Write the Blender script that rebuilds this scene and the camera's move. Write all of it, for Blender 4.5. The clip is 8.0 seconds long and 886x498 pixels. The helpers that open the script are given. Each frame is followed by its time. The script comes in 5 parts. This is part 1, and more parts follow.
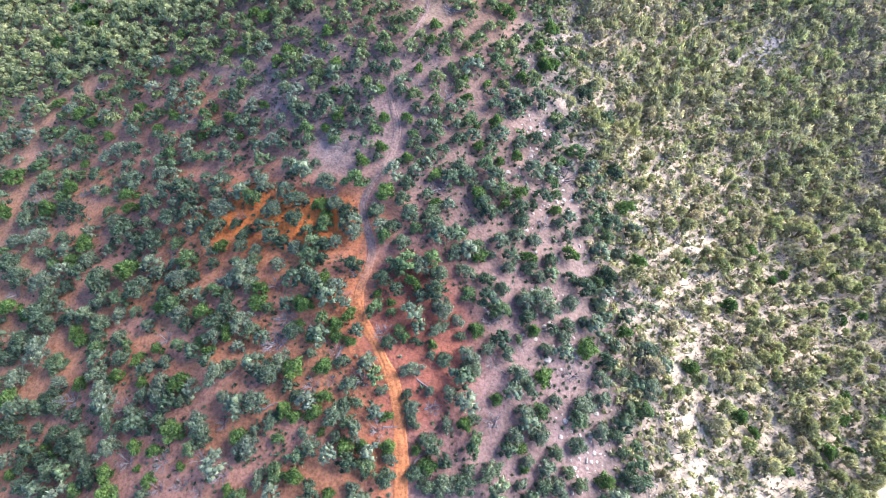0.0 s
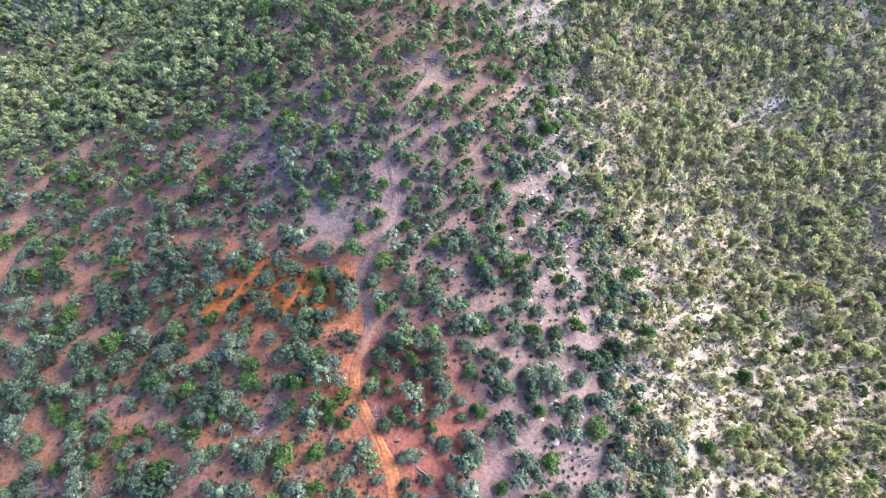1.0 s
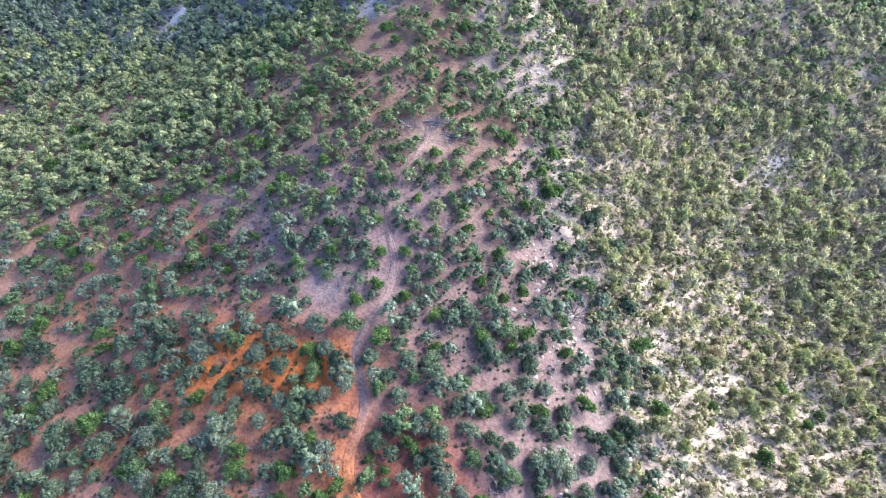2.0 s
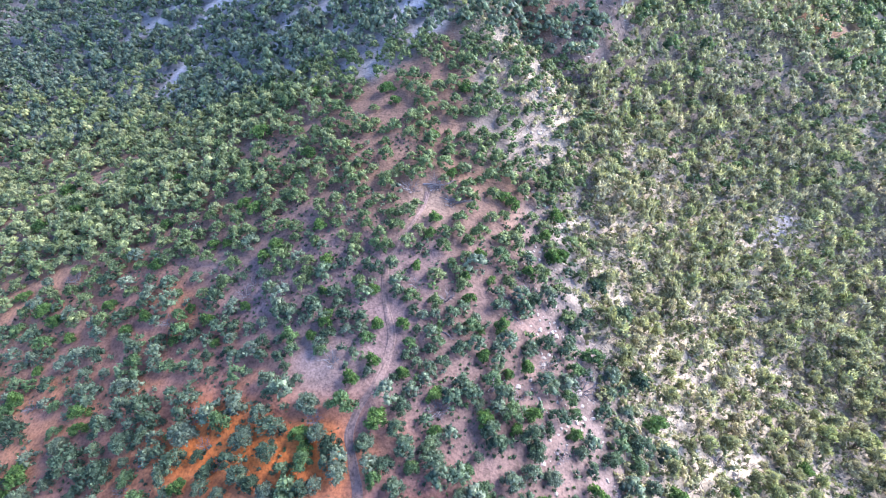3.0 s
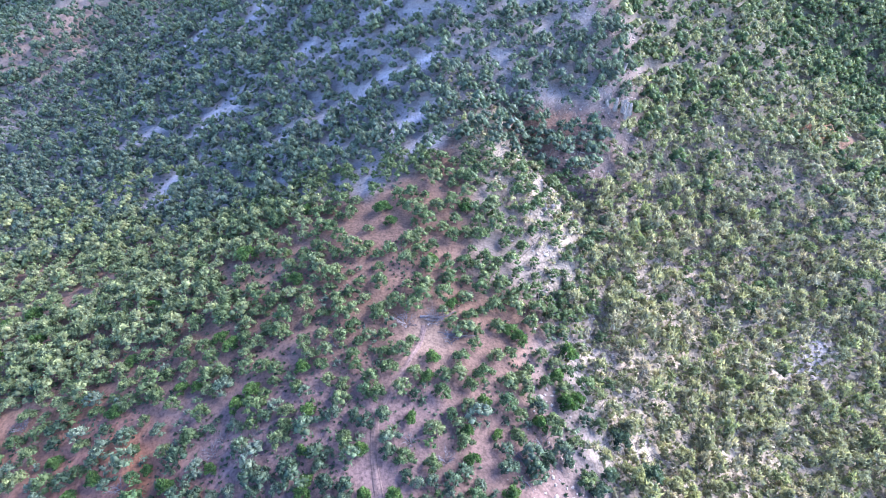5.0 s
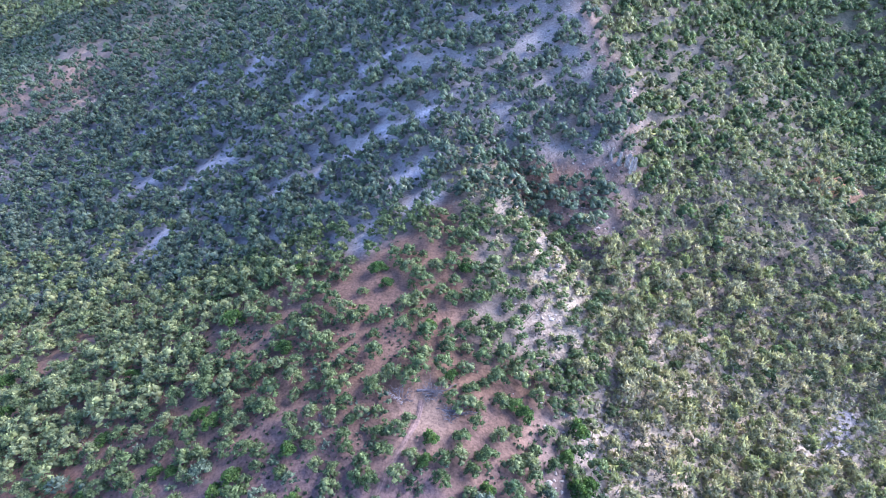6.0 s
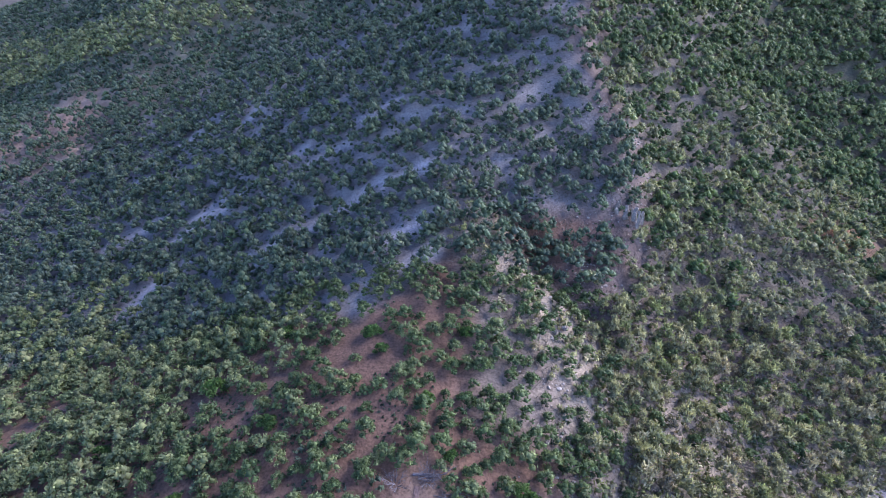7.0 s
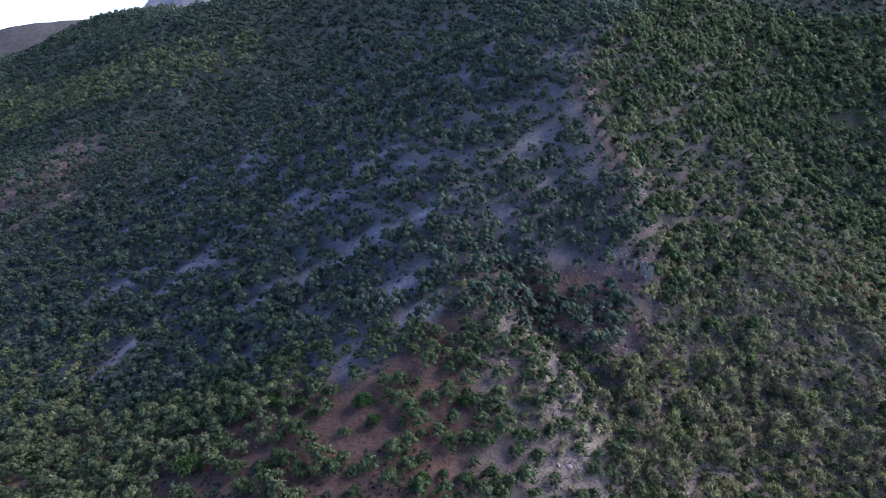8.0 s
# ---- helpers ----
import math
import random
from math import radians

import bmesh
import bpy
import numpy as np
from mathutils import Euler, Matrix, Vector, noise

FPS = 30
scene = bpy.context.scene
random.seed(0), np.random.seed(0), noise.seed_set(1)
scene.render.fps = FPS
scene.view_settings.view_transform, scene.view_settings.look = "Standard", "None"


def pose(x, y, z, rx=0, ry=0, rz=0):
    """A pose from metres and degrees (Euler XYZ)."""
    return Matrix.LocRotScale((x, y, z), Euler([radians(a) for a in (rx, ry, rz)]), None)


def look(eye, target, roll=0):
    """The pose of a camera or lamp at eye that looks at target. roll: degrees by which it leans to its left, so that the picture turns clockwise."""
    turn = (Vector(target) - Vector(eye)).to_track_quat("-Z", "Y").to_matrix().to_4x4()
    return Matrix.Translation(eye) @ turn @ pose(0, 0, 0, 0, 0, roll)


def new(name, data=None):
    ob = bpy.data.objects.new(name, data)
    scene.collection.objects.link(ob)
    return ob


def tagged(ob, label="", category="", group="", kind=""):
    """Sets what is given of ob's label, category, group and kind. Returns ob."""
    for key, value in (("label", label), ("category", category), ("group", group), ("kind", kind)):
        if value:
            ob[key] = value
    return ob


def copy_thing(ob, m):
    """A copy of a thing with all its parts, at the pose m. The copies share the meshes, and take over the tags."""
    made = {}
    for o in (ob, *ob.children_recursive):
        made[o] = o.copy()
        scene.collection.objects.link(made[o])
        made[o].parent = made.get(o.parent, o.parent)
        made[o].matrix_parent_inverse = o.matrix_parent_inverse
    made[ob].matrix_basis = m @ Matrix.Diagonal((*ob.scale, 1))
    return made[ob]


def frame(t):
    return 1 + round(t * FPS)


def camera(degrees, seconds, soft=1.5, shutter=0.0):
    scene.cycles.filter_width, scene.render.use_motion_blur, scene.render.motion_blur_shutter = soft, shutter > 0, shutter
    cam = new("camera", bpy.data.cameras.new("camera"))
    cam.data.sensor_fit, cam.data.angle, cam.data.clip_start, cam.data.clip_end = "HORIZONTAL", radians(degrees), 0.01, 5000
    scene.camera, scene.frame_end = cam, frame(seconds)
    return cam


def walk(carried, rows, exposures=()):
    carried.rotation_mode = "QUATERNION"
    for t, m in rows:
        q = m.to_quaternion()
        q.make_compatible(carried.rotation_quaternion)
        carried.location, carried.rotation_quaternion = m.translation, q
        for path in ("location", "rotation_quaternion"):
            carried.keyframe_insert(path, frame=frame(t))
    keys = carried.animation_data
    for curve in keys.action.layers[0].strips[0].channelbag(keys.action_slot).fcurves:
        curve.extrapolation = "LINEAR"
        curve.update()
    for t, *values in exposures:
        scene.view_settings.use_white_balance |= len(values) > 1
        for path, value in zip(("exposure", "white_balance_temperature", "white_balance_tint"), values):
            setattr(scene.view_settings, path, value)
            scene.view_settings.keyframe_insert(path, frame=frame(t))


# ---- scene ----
# A drone glides level over a scrub-covered spur and tilts up towards the mountain behind it.
cam = camera(80.44, 8.0, soft=0.6)
PATH = [
    (0.0, (0.000, 0.000, 100.000), (0.000, 5.417, 91.594), 0.14),
    (0.5, (-0.086, 3.216, 100.070), (-0.083, 8.942, 91.872), 0.11),
    (1.0, (-0.147, 6.495, 100.179), (-0.140, 12.524, 92.201), 0.08),
    (1.5, (-0.183, 9.834, 100.321), (-0.174, 16.159, 92.576), 0.05),
    (2.0, (-0.196, 13.230, 100.494), (-0.185, 19.844, 92.993), 0.01),
    (2.5, (-0.187, 16.682, 100.692), (-0.175, 23.575, 93.447), -0.02),
    (3.0, (-0.158, 20.186, 100.911), (-0.145, 27.350, 93.934), -0.05),
    (3.5, (-0.110, 23.739, 101.146), (-0.096, 31.164, 94.448), -0.08),
    (4.0, (-0.045, 27.339, 101.394), (-0.031, 35.015, 94.985), -0.10),
    (4.5, (0.036, 30.984, 101.651), (0.051, 38.900, 95.540), -0.13),
    (5.0, (0.131, 34.671, 101.911), (0.147, 42.814, 96.107), -0.15),
    (5.5, (0.240, 38.397, 102.170), (0.256, 46.756, 96.682), -0.16),
    (6.0, (0.360, 42.159, 102.425), (0.378, 50.722, 97.260), -0.17),
    (6.5, (0.490, 45.956, 102.670), (0.510, 54.709, 97.835), -0.17),
    (7.0, (0.628, 49.784, 102.901), (0.652, 58.715, 98.403), -0.17),
    (7.5, (0.774, 53.640, 103.115), (0.803, 62.735, 98.959), -0.16),
    (8.0, (0.926, 57.523, 103.307), (0.960, 66.769, 99.496), -0.15),
]
EXPOSURES = [(0.0, 2.39, 6290, 18), (1.5, 2.41, 6160, 18), (3.5, 2.57, 5740, 19), (4.7, 2.58, 5590, 21), (5.8, 2.43, 5560, 23), (6.5, 1.94, 5590, 25), (7.0, 1.53, 5600, 26), (7.5, 1.12, 5610, 26), (8.0, 0.58, 5610, 26)]
walk(cam, [(t, look(eye, target, roll)) for t, eye, target, roll in PATH], EXPOSURES)

# ---- daylight: veiled sun ahead to the right, blue sky ----
SUN_DIR = Vector((0.93, 0.36, 0.0)).normalized()
SUN_ELEVATION = radians(25)
world = bpy.data.worlds.new("world")
scene.world = world
world.use_nodes = True
wn = world.node_tree.nodes
sky = wn.new("ShaderNodeTexSky")
sky.sky_type, sky.sun_disc = "NISHITA", False
sky.sun_elevation = SUN_ELEVATION
sky.sun_rotation = math.atan2(SUN_DIR.x, SUN_DIR.y)
sky.altitude = 1800
sky.air_density, sky.dust_density = 0.65, 0.0
world.node_tree.links.new(sky.outputs[0], wn["Background"].inputs[0])
wn["Background"].inputs[1].default_value = 0.185
sun = new("sun", bpy.data.lights.new("sun", "SUN"))
sun.data.energy, sun.data.angle, sun.data.color = 4.5, radians(56), (1.0, 0.93, 0.82)
towards = Vector((SUN_DIR.x * math.cos(SUN_ELEVATION), SUN_DIR.y * math.cos(SUN_ELEVATION), math.sin(SUN_ELEVATION)))
sun.matrix_world = look((60, 60, 400), Vector((60, 60, 400)) - towards)

# ---- materials ----
def nodes_of(name):
    m = bpy.data.materials.new(name)
    m.use_nodes = True
    t = m.node_tree
    return m, t, t.nodes, t.links, t.nodes["Principled BSDF"]


def noise_node(t, scale, detail, vector=None):
    n = t.nodes.new("ShaderNodeTexNoise")
    n.inputs["Scale"].default_value, n.inputs["Detail"].default_value = scale, detail
    if vector:
        t.links.new(vector, n.inputs["Vector"])
    return n


def ramp(t, source, stops):
    r = t.nodes.new("ShaderNodeValToRGB")
    while len(r.color_ramp.elements) < len(stops):
        r.color_ramp.elements.new(0.5)
    for e, (at, c) in zip(r.color_ramp.elements, stops):
        e.position, e.color = at, (*c, 1)
    t.links.new(source, r.inputs[0])
    return r


def mix(t, kind, a, b, amount=1.0):
    n = t.nodes.new("ShaderNodeMix")
    n.data_type, n.blend_type = "RGBA", kind
    for socket, v in ((n.inputs[0], amount), (n.inputs[6], a), (n.inputs[7], b)):
        if isinstance(v, (float, int)):
            socket.default_value = v
        elif isinstance(v, tuple):
            socket.default_value = (*v, 1)
        else:
            t.links.new(v, socket)
    return n.outputs[2]


def grey(v):
    return (v, v, v)


def soil_material(name):
    """Bare earth in the colour of its place, with grit, pebbles and blotches."""
    m, t, n, l, b = nodes_of(name)
    at = n.new("ShaderNodeAttribute")
    at.attribute_name = "soil"
    geo = n.new("ShaderNodeNewGeometry")
    p = geo.outputs["Position"]
    blotch = ramp(t, noise_node(t, 0.16, 5, p).outputs[0], [(0.3, grey(0.76)), (0.7, grey(1.22))])
    grit = ramp(t, noise_node(t, 2.2, 6, p).outputs[0], [(0.34, grey(0.66)), (0.5, grey(1.0)), (0.64, grey(1.18))])
    c = mix(t, "MULTIPLY", at.outputs[0], blotch.outputs[0])
    c = mix(t, "MULTIPLY", c, grit.outputs[0])
    litter = ramp(t, noise_node(t, 0.85, 4, p).outputs[0], [(0.36, grey(0.55)), (0.47, grey(0.98)), (0.62, grey(1.1))])
    c = mix(t, "MULTIPLY", c, litter.outputs[0], 0.5)
    l.new(c, b.inputs["Base Color"])
    b.inputs["Roughness"].default_value = 0.95
    bump = n.new("ShaderNodeBump")
    bump.inputs["Strength"].default_value, bump.inputs["Distance"].default_value = 0.7, 0.25
    l.new(noise_node(t, 1.4, 7, p).outputs[0], bump.inputs["Height"])
    l.new(bump.outputs[0], b.inputs["Normal"])
    return m


def leaf_material(name, stops, single):
    """Small tough leaves. stops: the range of colours from plant to plant; single: plants that are objects of their own."""
    m, t, n, l, b = nodes_of(name)
    if single:
        plant = n.new("ShaderNodeObjectInfo").outputs["Random"]
    else:
        at = n.new("ShaderNodeAttribute")
        at.attribute_name = "plant"
        plant = at.outputs["Fac"]
    geo = n.new("ShaderNodeNewGeometry")
    base = ramp(t, plant, stops).outputs[0]
    leaf = ramp(t, geo.outputs["Random Per Island"], [(0.0, grey(0.55)), (0.6, grey(1.0)), (1.0, grey(1.4))]).outputs[0]
    c = mix(t, "MULTIPLY", base, leaf)
    shoot = n.new("ShaderNodeAttribute")
    shoot.attribute_name = "tone"
    c = mix(t, "MULTIPLY", c, ramp(t, shoot.outputs["Fac"], [(0.0, (0.62, 0.66, 0.70)), (0.5, (0.98, 1.0, 0.96)), (1.0, (1.38, 1.32, 1.15))]).outputs[0])
    l.new(c, b.inputs["Base Color"])
    b.inputs["Roughness"].default_value = 0.6
    b.inputs["Specular IOR Level"].default_value = 0.15
    thin = n.new("ShaderNodeBsdfTranslucent")
    l.new(mix(t, "MULTIPLY", c, (1.0, 1.08, 0.75)), thin.inputs[0])
    both = n.new("ShaderNodeMixShader")
    both.inputs[0].default_value = 0.4
    l.new(b.outputs[0], both.inputs[1])
    l.new(thin.outputs[0], both.inputs[2])
    l.new(both.outputs[0], n["Material Output"].inputs[0])
    return m


def bark_material(name, dark, light):
    m, t, n, l, b = nodes_of(name)
    geo = n.new("ShaderNodeNewGeometry")
    c = ramp(t, noise_node(t, 5, 5, geo.outputs["Position"]).outputs[0], [(0.3, dark), (0.7, light)])
    l.new(c.outputs[0], b.inputs["Base Color"])
    b.inputs["Roughness"].default_value = 0.9
    return m


def stone_material(name):
    m, t, n, l, b = nodes_of(name)
    geo = n.new("ShaderNodeNewGeometry")
    c = ramp(t, noise_node(t, 1.6, 6, geo.outputs["Position"]).outputs[0], [(0.3, (0.24, 0.21, 0.185)), (0.7, (0.44, 0.39, 0.35))])
    v = ramp(t, geo.outputs["Random Per Island"], [(0, grey(0.7)), (1, grey(1.15))])
    l.new(mix(t, "MULTIPLY", c.outputs[0], v.outputs[0]), b.inputs["Base Color"])
    b.inputs["Roughness"].default_value = 0.92
    return m


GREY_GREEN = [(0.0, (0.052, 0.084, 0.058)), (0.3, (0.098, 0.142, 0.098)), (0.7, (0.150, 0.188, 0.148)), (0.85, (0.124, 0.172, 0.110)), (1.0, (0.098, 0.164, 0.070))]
BRIGHT = [(0.0, (0.062, 0.118, 0.040)), (1.0, (0.100, 0.168, 0.056))]
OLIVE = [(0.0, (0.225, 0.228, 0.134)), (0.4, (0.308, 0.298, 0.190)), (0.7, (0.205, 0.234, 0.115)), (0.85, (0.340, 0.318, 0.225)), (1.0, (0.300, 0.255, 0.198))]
# Sunlight on the valley lip and shoulder is put into these leaf colours.
SUN_PAINTED = [(0.0, (0.180, 0.222, 0.110)), (1.0, (0.268, 0.290, 0.165))]
GREEN = [(0.0, (0.080, 0.125, 0.060)), (0.5, (0.138, 0.180, 0.092)), (1.0, (0.220, 0.250, 0.140))]
M_SOIL = soil_material("soil")
M_GREY = leaf_material("grey_green_leaves", GREY_GREEN, True)
M_BRIGHT = leaf_material("bright_green_leaves", BRIGHT, True)
M_OLIVE = leaf_material("olive_leaves", OLIVE, True)
M_GREY_ALL = leaf_material("grey_green_scrub", GREY_GREEN, False)
M_GREEN_ALL = leaf_material("green_scrub", GREEN, False)
M_SUN_PAINTED_ALL = leaf_material("sun_painted_scrub", SUN_PAINTED, False)
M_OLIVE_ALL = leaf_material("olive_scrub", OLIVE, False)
M_BARK = bark_material("bark", (0.075, 0.055, 0.042), (0.17, 0.13, 0.10))
M_DEAD = bark_material("weathered_wood", (0.088, 0.080, 0.088), (0.19, 0.172, 0.188))
M_BRUSH = bark_material("dry_twigs", (0.13, 0.105, 0.09), (0.30, 0.255, 0.215))
M_STONE = stone_material("limestone")

# ---- the lie of the land ----
NEAR = [11.7, 1.3, -10.3, 7.8, -9.8, -11.7, 8.9, 7.0, 0.2, -1.7, -5.3, -4.7, -10.6, 8.0, -4.6, 5.3, -6.5, -1.2, 3.6, 12.6, 1.0, -12.5, 2.6, 5.8, 6.5, 22.3, -2.4]
MIDDLE = [(270, 390, 30), (-230, 330, -5.7), (-120, 330, 1.4), (-20, 320, -1.4), (90, 310, 12.7), (200, 300, 37.2), (-320, 480, -17.0), (-190, 470, 29.2), (-60, 430, 29.0), (80, 420, 70.2)]
BROAD = [(0, 150, 53.3), (0, 600, 94.2), (-350, 200, -12.8), (350, 200, -32.5), (-350, 600, 91.1), (350, 500, 112.3), (0, -200, -17.9)]
FOLDS = [(-24, 25, -1.2), (18, 25, -0.5), (-108, 67, 2.2), (-66, 67, -0.4), (-24, 67, -1.2), (18, 67, 0.9), (60, 67, 0.7), (102, 67, -0.8), (-108, 109, -0.4), (-66, 109, 0.4), (-24, 109, 0.6),
         (18, 109, -1.6), (102, 109, -1.7), (-108, 151, -0.5), (-66, 151, -1.8), (-24, 151, 1.7), (18, 151, 1.3), (60, 151, -1.0), (102, 151, 1.9), (144, 151, 1.3), (-150, 193, 0.8), (-24, 193, -1.3),
         (18, 193, -1.9), (60, 193, -3.6), (144, 193, 0.9), (-150, 235, -1.1), (-108, 235, -2.3), (-66, 235, -0.4), (-24, 235, 1.3), (60, 235, -1.7), (102, 235, -1.2)]
SHOULDERS = [(-340, 300, -0.8), (-170, 300, 1.6), (-85, 300, -2.5), (0, 300, 3.5), (85, 300, -1.6), (170, 300, -1.9), (-340, 385, -3.3), (-255, 385, -6.1), (-170, 385, 4.3), (-85, 385, -5.2),
             (0, 385, -1.2), (-340, 470, 6.6), (-255, 470, -6.0), (-85, 470, -1.0), (0, 470, -1.1), (-340, 555, 4.4), (-255, 555, 24.1), (-170, 555, -22.9), (-85, 555, 1.7)]


def height(x, y):
    z = 0.0 * x + -20.8
    k = 0
    for j in range(6):
        for i in range(6):
            cx, cy = -150 + (j % 2) * 30 + i * 60, 10 + j * 50
            if cx <= 150 and abs(cx) < cy * 0.75 + 75:
                z = z + NEAR[k] * np.exp(-((x - cx) ** 2 + (y - cy) ** 2) / (2 * 42 ** 2))
                k += 1
    for cx, cy, h in MIDDLE:
        z = z + h * np.exp(-((x - cx) ** 2 + (y - cy) ** 2) / (2 * 75 ** 2))
    for folds, size in ((FOLDS, 30), (SHOULDERS, 62)):
        for cx, cy, h in folds:
            z = z + h * np.exp(-((x - cx) ** 2 + (y - cy) ** 2) / (2 * size ** 2))
    for cx, cy, h in BROAD:
        z = z + h * np.exp(-((x - cx) ** 2 + (y - cy) ** 2) / (2 * 200 ** 2))
    return z


rng = np.random.default_rng(7)
HASH = rng.random((512, 512))


def grain(x, y, size, turn=0.0):
    """Smooth random field between 0 and 1 with features of about that size in metres."""
    u, v = np.asarray(x) / size + 101.3 + turn, np.asarray(y) / size + 57.9 + 2 * turn
    i, j = np.floor(u).astype(int), np.floor(v).astype(int)
    f, g = u - i, v - j
    f, g = f * f * (3 - 2 * f), g * g * (3 - 2 * g)
    h = lambda a, b: HASH[a % 512, b % 512]
    return (h(i, j) * (1 - f) + h(i + 1, j) * f) * (1 - g) + (h(i, j + 1) * (1 - f) + h(i + 1, j + 1) * f) * g


def rough(x, y, size, octaves=4, turn=0.0):
    total, weight, out = 0.0, 1.0, 0.0
    for k in range(octaves):
        out = out + weight * grain(x, y, size / 2 ** k, turn + 3.7 * k)
        total, weight = total + weight, weight * 0.5
    return out / total


def far_hills(x, y):
    """Beyond the mountain the land falls to a plain with low hills."""
    d = np.hypot(x, y - 200)
    fade = np.clip((d - 700) / 500, 0, 1)
    return fade * (rough(x, y, 900, 4, 9.0) - 0.45) * 110


def ground_height(x, y):
    z = height(x, y) + far_hills(x, y)
    z = z + smooth(y, 145, 200) * ((rough(x, y, 60, 3, 12.0) - 0.5) * 7 + (0.5 - np.abs(rough(x + 0.5 * y, y, 34, 3, 14.0) - 0.5) * 2) * 4)
    z = z + 5 * np.exp(-(((x + 186) / 38) ** 2 + ((y - 288) / 24) ** 2))
    z = z + 4.5 * np.exp(-((x - crest_x(y)) / 9) ** 2) * smooth(y, 150, 175) * smooth(-y, -290, -240)
    z = z + 0.8 * np.exp(-((x - pale_x(y) + 0.5 * pale_half(y)) / 6) ** 2) * smooth(y, 114, 126) * smooth(-y, -184, -170)
    z = z - 2.6 * np.exp(-((x - np.interp(y, [145, 148, 155, 164, 174], [33, 28.6, 24.3, 21.3, 17.8])) / 5) ** 2) * smooth(y, 132, 146) * smooth(-y, -182, -168)
    z = z + (rough(x, y, 26, 4) - 0.5) * 1.6 + (rough(x, y, 5, 3, 5.0) - 0.5) * 0.45
    return z


def crest_x(y):
    """Where the crest between the red spur and the sunny flank runs, and on up the mountain."""
    return np.interp(y, [0, 40, 70, 95, 112, 132, 146, 164, 178, 195, 207, 220, 240, 260, 290], [26, 25, 24, 23.5, 28, 28, 32, 42, 48, 50, 45, 41, 46, 62, 84])


def pale_x(y):
    """The middle of the pale rubble that climbs from the crest to the foot of the mountain slope."""
    return np.interp(y, [0, 14, 23, 33, 41, 54, 66, 74, 84, 95, 105, 113, 122, 133, 140, 150, 160, 170, 182], [38, 38, 35, 32, 34.7, 38, 36, 32, 27.5, 26, 27, 27, 28, 27.5, 24, 17.5, 10.5, 6, 3])


def pale_half(y):
    """Half its width there."""
    return np.interp(y, [100, 113, 122, 133, 140, 150, 160, 170, 182], [4.5, 5.5, 8.5, 10.5, 10.5, 9, 7.5, 5.5, 3.5])


# washed bare ledges of the mountain slope: ends x, y, x, y
LEDGES = [(-36.0, 179.0, -18.0, 188.0), (-50.0, 174.0, -43.0, 182.0), (-7.0, 153.0, 0.0, 160.0), (-84.0, 199.0, -59.0, 212.0), (-83.0, 179.0, -76.0, 187.0), (-72.0, 201.0, -65.0, 206.0), (-48.0, 214.0, -45.0, 219.0), (-12.0, 162.0, -3.0, 168.0),
          (-138, 234, -114, 241), (-110, 206, -87, 217), (-79, 205, -72, 213), (-75, 253, -69, 268), (-25, 219, -14, 222), (-87, 171, -81, 183), (-14, 184, -3, 186), (-55, 176, -41, 180), (-108, 255, -99, 259), (-43, 207, -34, 211), (76, 109, 83.5, 116)]


def ledge_near(x, y):
    """How near a place is to one of the bare ledges, 0 to 1."""
    out = 0.0 * x
    for x0, y0, x1, y1 in LEDGES:
        dx, dy = x1 - x0, y1 - y0
        s = np.clip(((x - x0) * dx + (y - y0) * dy) / (dx * dx + dy * dy), 0, 1)
        out = np.maximum(out, np.exp(-((x - x0 - s * dx) ** 2 + ((y - y0 - s * dy) * 1.6) ** 2) / 3.4 ** 2))
    return out


def spur_end(x):
    """Where the spur ends in a dip and the mountain slope begins."""
    return np.interp(x, [-160, -118, -67, -32, -16, -4, 4, 12], [166, 158, 151, 142, 138, 147, 160, 170])


def smooth(a, lo, hi):
    f = np.clip((a - lo) / (hi - lo), 0, 1)
    return f * f * (3 - 2 * f)


TRACK = [(-5.7, 2), (-5.8, 10.8), (-6.0, 16.8), (-6.7, 22.3), (-8.3, 28.2), (-10.7, 32.6), (-13.0, 36.4), (-14.3, 40.8), (-13.0, 44.6), (-12.0, 48.8), (-13.2, 53.2), (-14.6, 57.1), (-13.8, 60.7),
         (-11.5, 64.5), (-9.4, 69.5), (-8.7, 74.4), (-10.3, 80.6), (-10.8, 86), (-9.4, 91), (-6.6, 96), (-3.9, 101), (-2.8, 106)]


def track_x(y):
    ys = [b for a, b in TRACK]
    return np.interp(y, ys, [a for a, b in TRACK])


